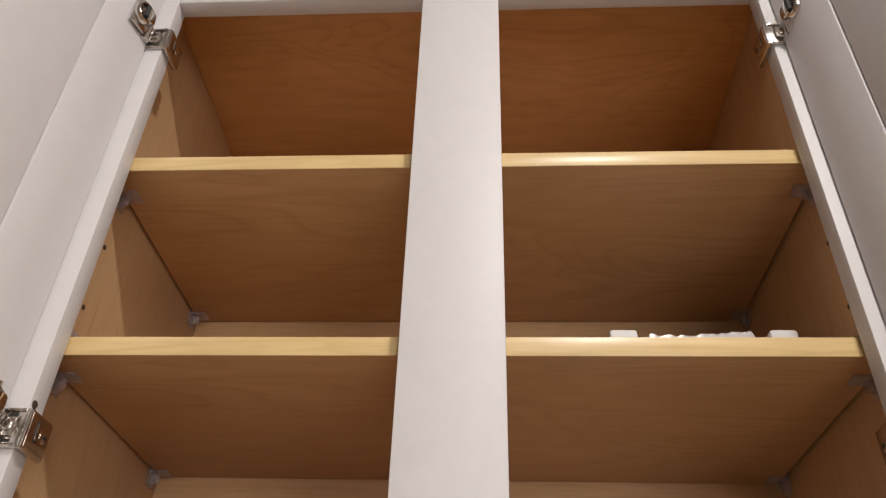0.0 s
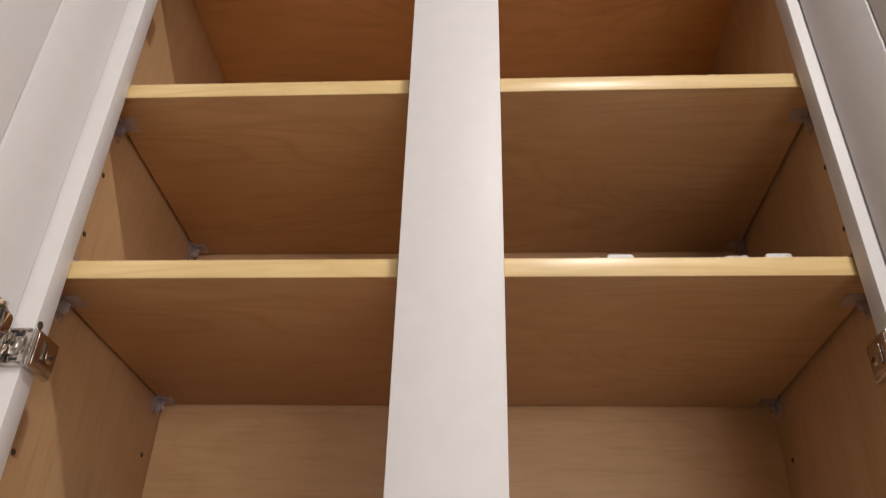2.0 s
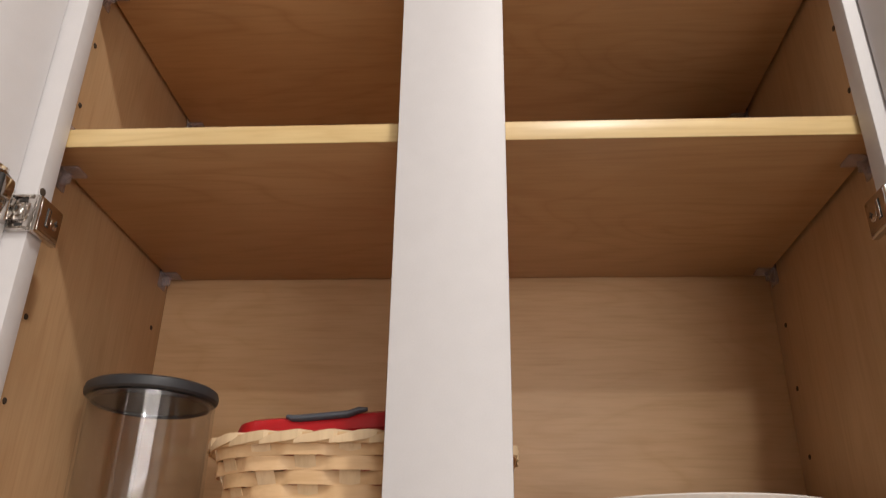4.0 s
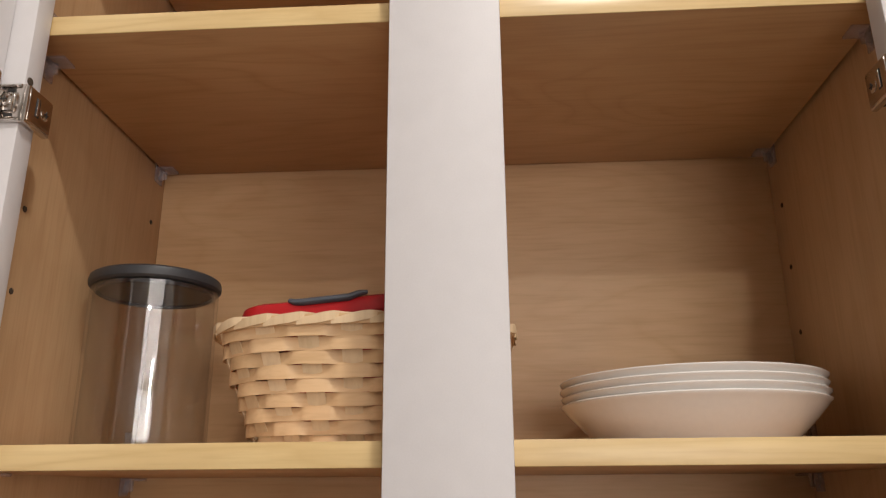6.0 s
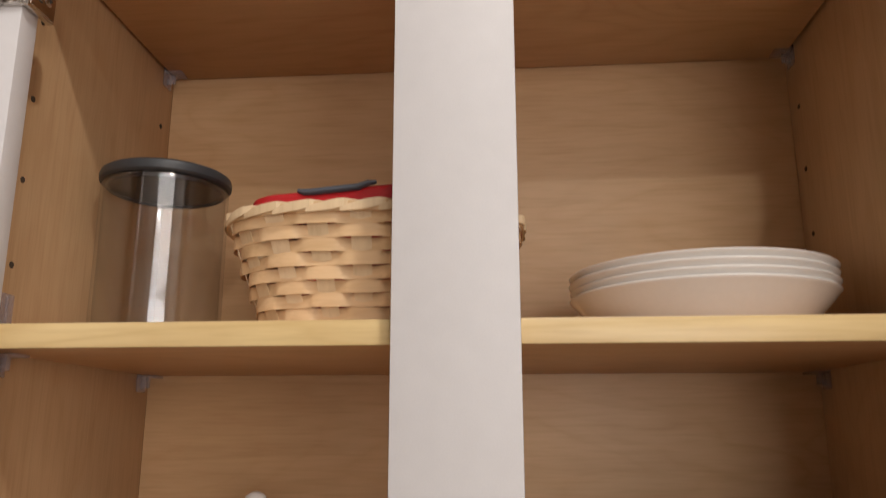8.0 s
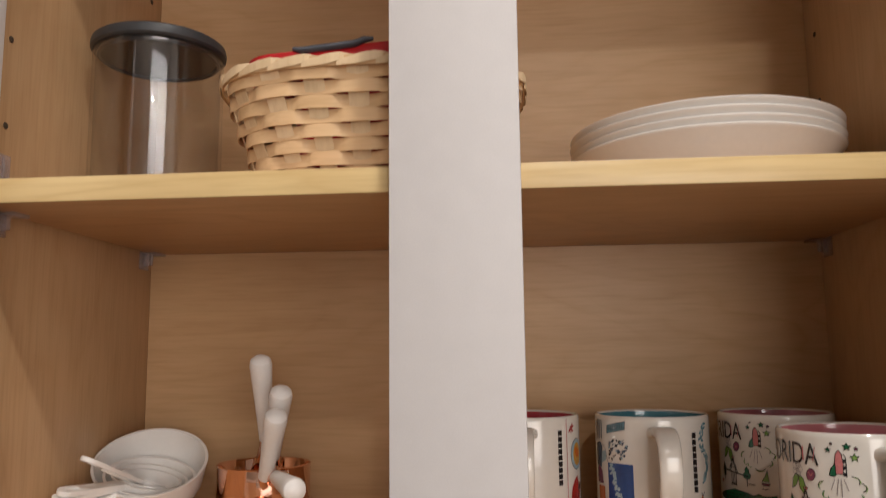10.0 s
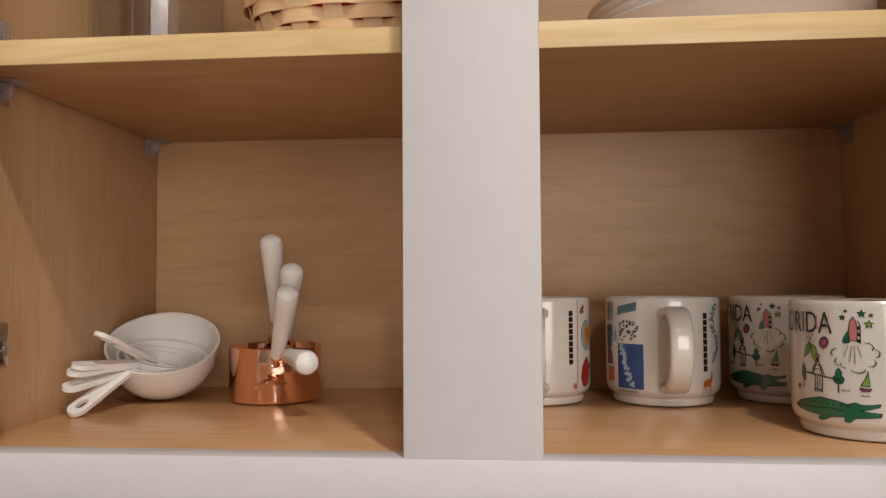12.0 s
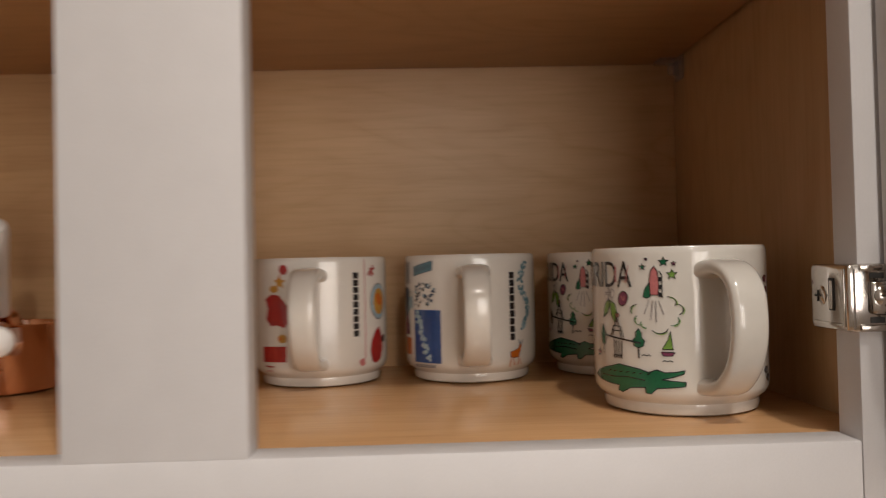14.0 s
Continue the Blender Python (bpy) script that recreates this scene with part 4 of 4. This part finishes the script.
    pr.shape([(-38.6, 33.8), (-32.0, 33.6), (-33.2, 31.8), (-37.4, 31.8)], "plum")
    for u, v in ((-46, 31.4), (-35.6, 28.8)):
        pr.line([(u - 2.5, v), (u - 1.2, v + 0.7), (u, v), (u + 1.2, v + 0.7), (u + 2.5, v)], 0.45)
    pr.put("sail_boat", ob, "lime sail boat")
    pr = Print()
    body = [(-84, 18.5), (-79, 21.5), (-73, 23.5), (-67, 24.8), (-62, 26.2), (-57, 25.5), (-50, 24.5), (-45, 23.0), (-41, 24.6), (-37, 23.2), (-32, 23.6), (-27.5, 24.6), (-28, 22.8), (-33, 21.0), (-38.5, 19.6), (-33, 19.0), (-27, 18.6), (-27.5, 16.4), (-34, 15.6), (-41, 15.0), (-44, 12.0), (-46.5, 12.2), (-47, 15.2), (-55, 14.4), (-60, 11.6), (-63, 12.4), (-62, 15.0), (-70, 15.4), (-78, 16.4)]
    pr.shape(body, "green", 0.45)
    pr.line([(-76, 19.5), (-66, 19.2), (-57, 20.0), (-47, 18.8)], 0.5)
    for k in range(7):
        pr.line([(-70 + 4 * k, 21.8 + 0.3 * (k % 2)), (-68 + 4 * k, 22.6)], 0.5)
    pr.put("alligator", ob, "dark green alligator drawing")
    for u, v in ((24, 70), (25.5, 64), (23, 22), (25, 18)):
        pr = Print()
        pr.shape(oval(u, v, 2.4, 1.8, 9), "plum" if v > 50 else "slate", 0.5)
        pr.put("printed_mark", ob, "")
    pr = Print()
    pr.shape(star(-79, 31, 2.2), "pink", 0.3)
    pr.put("printed_star", ob, "")


def river_print(ob):
    wording_bars(ob, 27.0, 28.0, 75.5)
    pr = Print()
    pr.fill([(-47, 13.6), (-23, 13.6), (-23, 50), (-47, 50)], "blue")
    rnd = random.Random(5)
    for k in range(58):
        f = rnd.random()
        u, v = -44.5 + 10.5 * f + rnd.uniform(-1.5, 3.0), 47.5 - 31 * f + rnd.uniform(-3, 3)
        pr.fill(oval(min(max(u, -44.8), -27.6), min(max(v, 15.4), 48.4), rnd.uniform(0.6, 1.6), rnd.uniform(0.7, 1.7), 7, rnd.random() * 3), "pale", 0.0005)
    for k in range(9):
        pr.line([(-45.5 + 2.15 * k, 10.4), (-45.5 + 2.15 * k, 12.4)], 1.0, "slate")
    pr.put("waterfall_picture", ob, "blue waterfall picture with pale foam")
    pr = Print()
    pr.shape([(-47, 73.5), (-29, 77.5), (-28.5, 84), (-46.5, 80.0)], "teal", 0.5, "slate")
    for k in range(7):
        pr.line([(-44.5 + 2.2 * k, 75.6 + 0.5 * k), (-44 + 2.2 * k, 79.0 + 0.5 * k)], 0.7, "slate", 0.0006)
    pr.put("banner", ob, "slate blue ribbon banner")
    pr = Print()
    for k in range(56):
        u, v = rnd.uniform(-46, -27), rnd.uniform(53, 69)
        if (u + 36) / 11 * 0.5 - (v - 61) / 9 < 0.9:
            pr.fill(oval(u, v, rnd.uniform(0.6, 1.7), rnd.uniform(0.5, 1.3), 7, rnd.random() * 3), rnd.choice(["slate", "slate", "black", "pale"]))
    pr.line([(-44, 58), (-40, 62), (-35, 66), (-30, 69)], 0.5, "slate")
    pr.put("cotton_sprig", ob, "dark speckled plant sprig")
    pr = Print()
    pr.fill([(-62, 18), (-52, 18), (-52, 30), (-62, 30)], "orange")
    pr.fill([(-64, 32), (-54, 32), (-55, 42), (-60, 47), (-64, 44)], "plum")
    pr.fill([(-65, 46), (-56, 45), (-54, 62), (-58, 66), (-65, 64)], "slate")
    pr.fill([(-56, 48), (-49, 52), (-49, 60), (-55, 58)], "pale")
    for k in range(4):
        pr.line([(-64 + 3.2 * k, 68), (-64 + 3.2 * k, 84)], 1.2, "slate")
    pr.line([(-58, 66), (-50, 62), (-47, 50)], 0.6, "grey")
    pr.put("side_scene", ob, "slate, plum and orange blocks")
    pr = Print()
    for k in range(105):
        v = rnd.uniform(34, 82)
        pr.fill(oval(39 + 4.2 * math.sin(v * 0.16) + rnd.uniform(-2.6, 2.6), v, rnd.uniform(0.7, 1.9), rnd.uniform(0.7, 1.6), 7, rnd.random() * 3), rnd.choice(["teal", "teal", "pale"]))
    pr.put("vine", ob, "pale teal leafy vine")
    pr = Print()
    pr.shape([(24.5, 17.5), (25, 20.5), (29, 21.4), (32, 22.6), (33, 25.4), (34.6, 24.6), (34.4, 21.5), (32.4, 18.4), (31.4, 16.4), (27, 16.2)], "orange", 0.3)
    for a, b in (((25.4, 17), (23.8, 10.4)), ((27, 16.6), (27.6, 11)), ((31, 16.8), (30.8, 10.8)), ((32, 17), (33.6, 11.4)), ((33.4, 25.4), (32.4, 28.4)), ((34.2, 25), (36.2, 28))):
        pr.line([a, b], 0.7, "orange" if a[1] < 20 else "slate")
    pr.put("deer", ob, "small orange deer")


def crab_print(ob):
    wording_bars(ob, 31.0, 33.0, 77.5)
    pr = Print()
    pr.shape([(x * 1.25 + 13.0, y * 1.2 - 8.5) for x, y in ((-34, 42), (-37.5, 46), (-36, 52), (-38, 57), (-33.5, 60), (-28, 59.4), (-24.5, 56), (-21.5, 52), (-23, 49), (-21, 45.5), (-24.5, 41), (-29, 42.5))], "red", 0.0)
    pr.put("crab", ob, "solid red printed crab shape")
    pr = Print()
    pr.fill([(-38, 17), (-16.5, 17.8), (-16.5, 28.4), (-38, 27.6)], "red")
    pr.line([(-35, 14.5), (-27, 14.2)], 0.9, "red")
    pr.line([(-33, 11.5), (-28, 11.3)], 0.7, "pink")
    pr.put("red_block", ob, "red printed block")
    for poly in (star(-21, 71.5, 5.2), oval(-26, 67, 4.0, 2.6, 8), oval(-19.5, 33.5, 3.8, 3.2, 7)):
        pr = Print()
        pr.fill(poly, "gold")
        pr.put("gold_mark", ob, "")
    pr = Print()
    pr.fill(oval(-21.0, 33.5, 1.7, 1.2, 7), "orange", 0.0005)
    pr.put("orange_mark", ob, "")
    pr = Print()
    pr.fill(oval(-18, 80, 3.4, 3.6, 9, 0.4), "red")
    pr.line([(-20, 77), (-23, 73)], 0.8, "orange")
    pr.put("rose", ob, "small red printed rose")
    pr = Print()
    pr.line([(38, 20), (38.4, 50), (38, 86)], 0.7, "pink")
    pr.fill(oval(35.5, 15.5, 2.6, 2.8, 7, 0.5), "pink")
    pr.line([(36.5, 16.5), (38.2, 20)], 0.9, "pink")
    pr.put("club", ob, "thin pink upright line with foot")
    for name, poly, colour, lift in (("plate_rim", oval(52.5, 56.5, 9.5, 13, 22), "grey", 0.00035), ("plate", oval(52.5, 56.5, 8.8, 12.2, 22), "pale", 0.0005),
                                     ("dish", oval(52.8, 56.5, 6.6, 9.4, 18), "gold", 0.0007), ("garnish", oval(52.2, 58, 3.4, 5.0, 9, 0.6), "orange", 0.0009)):
        pr = Print()
        pr.fill(poly, colour, lift)
        pr.put(name, ob, "")
    pr = Print()
    pr.fill([(44.5, 15), (42.5, 22), (44, 30), (48, 36), (53, 39), (56, 33), (58, 24), (55, 16), (49, 13.5)], "red")
    pr.fill(oval(58.6, 30, 2.4, 3.2, 9), "black", 0.0005)
    pr.put("red_fish", ob, "solid red printed fish shape")
    pr = Print()
    for a, b in (((41, 75), (45, 79)), ((43, 80), (47, 75)), ((42, 77), (48, 80)), ((44, 74), (46, 82))):
        pr.line([a, b], 1.3, "red")
    pr.put("red_sprig", ob, "small red sprig")


red_glaze = speckled("red_glaze", (0.40, 0.035, 0.05), 0.15, 200, 0.05, coat=0.7)
teal_glaze = speckled("teal_glaze", (0.06, 0.22, 0.28), 0.15, 200, 0.05, coat=0.7)
rose_glaze = speckled("rose_glaze", (0.42, 0.13, 0.155), 0.15, 200, 0.05, coat=0.7)
pink_glaze = speckled("pink_glaze", (0.52, 0.18, 0.20), 0.15, 200, 0.05, coat=0.7)
m1 = mug(pose(0.0412, 0.2265, BASE, 0, 0, -2), "off-white mug with red crab print and red inside", red_glaze)
crab_print(m1)
m2 = mug(pose(0.1468, 0.2275, BASE, 0, 0, 0), "off-white mug with blue waterfall print and teal inside", teal_glaze)
river_print(m2)
m3 = mug(pose(0.2515, 0.2400, BASE, 0, 0, 14), "off-white mug with green alligator print standing behind another", rose_glaze)
florida_print(m3)
m4 = mug(pose(0.2530, 0.0975, BASE, 0, 0, 19), "off-white mug with green alligator print near the shelf front", pink_glaze, -13)
florida_print(m4)

# ---- ceiling lamps and window ----


def ceiling_lamp(x, y):
    ob = empty("recessed_lamp", pose(x, y, CEILING), "round white recessed ceiling lamp, lit warm", "ceiling lamp", "recessed ceiling lamps")
    part("trim_ring", lathe([(0.058, -0.001), (0.060, -0.006), (0.078, -0.004), (0.080, 0.0), (0.058, 0.0), (0.058, -0.001)], 48), paint, ob)
    return ob


for lx, ly in CANS:
    ceiling_lamp(lx, ly)
win = tagged(new("window_1"), "white framed window with daylight behind", "window", kind="structure")
for x0, x1, z0, z1 in ((0.28, 0.34, 0.9, 2.3), (2.42, 2.48, 0.9, 2.3), (0.34, 2.42, 0.9, 0.96), (0.34, 2.42, 2.24, 2.3)):
    part("window_frame", box(x0, x1, RY0 - 0.08, RY0 - 0.02, z0, z1, 0.002), paint, win)
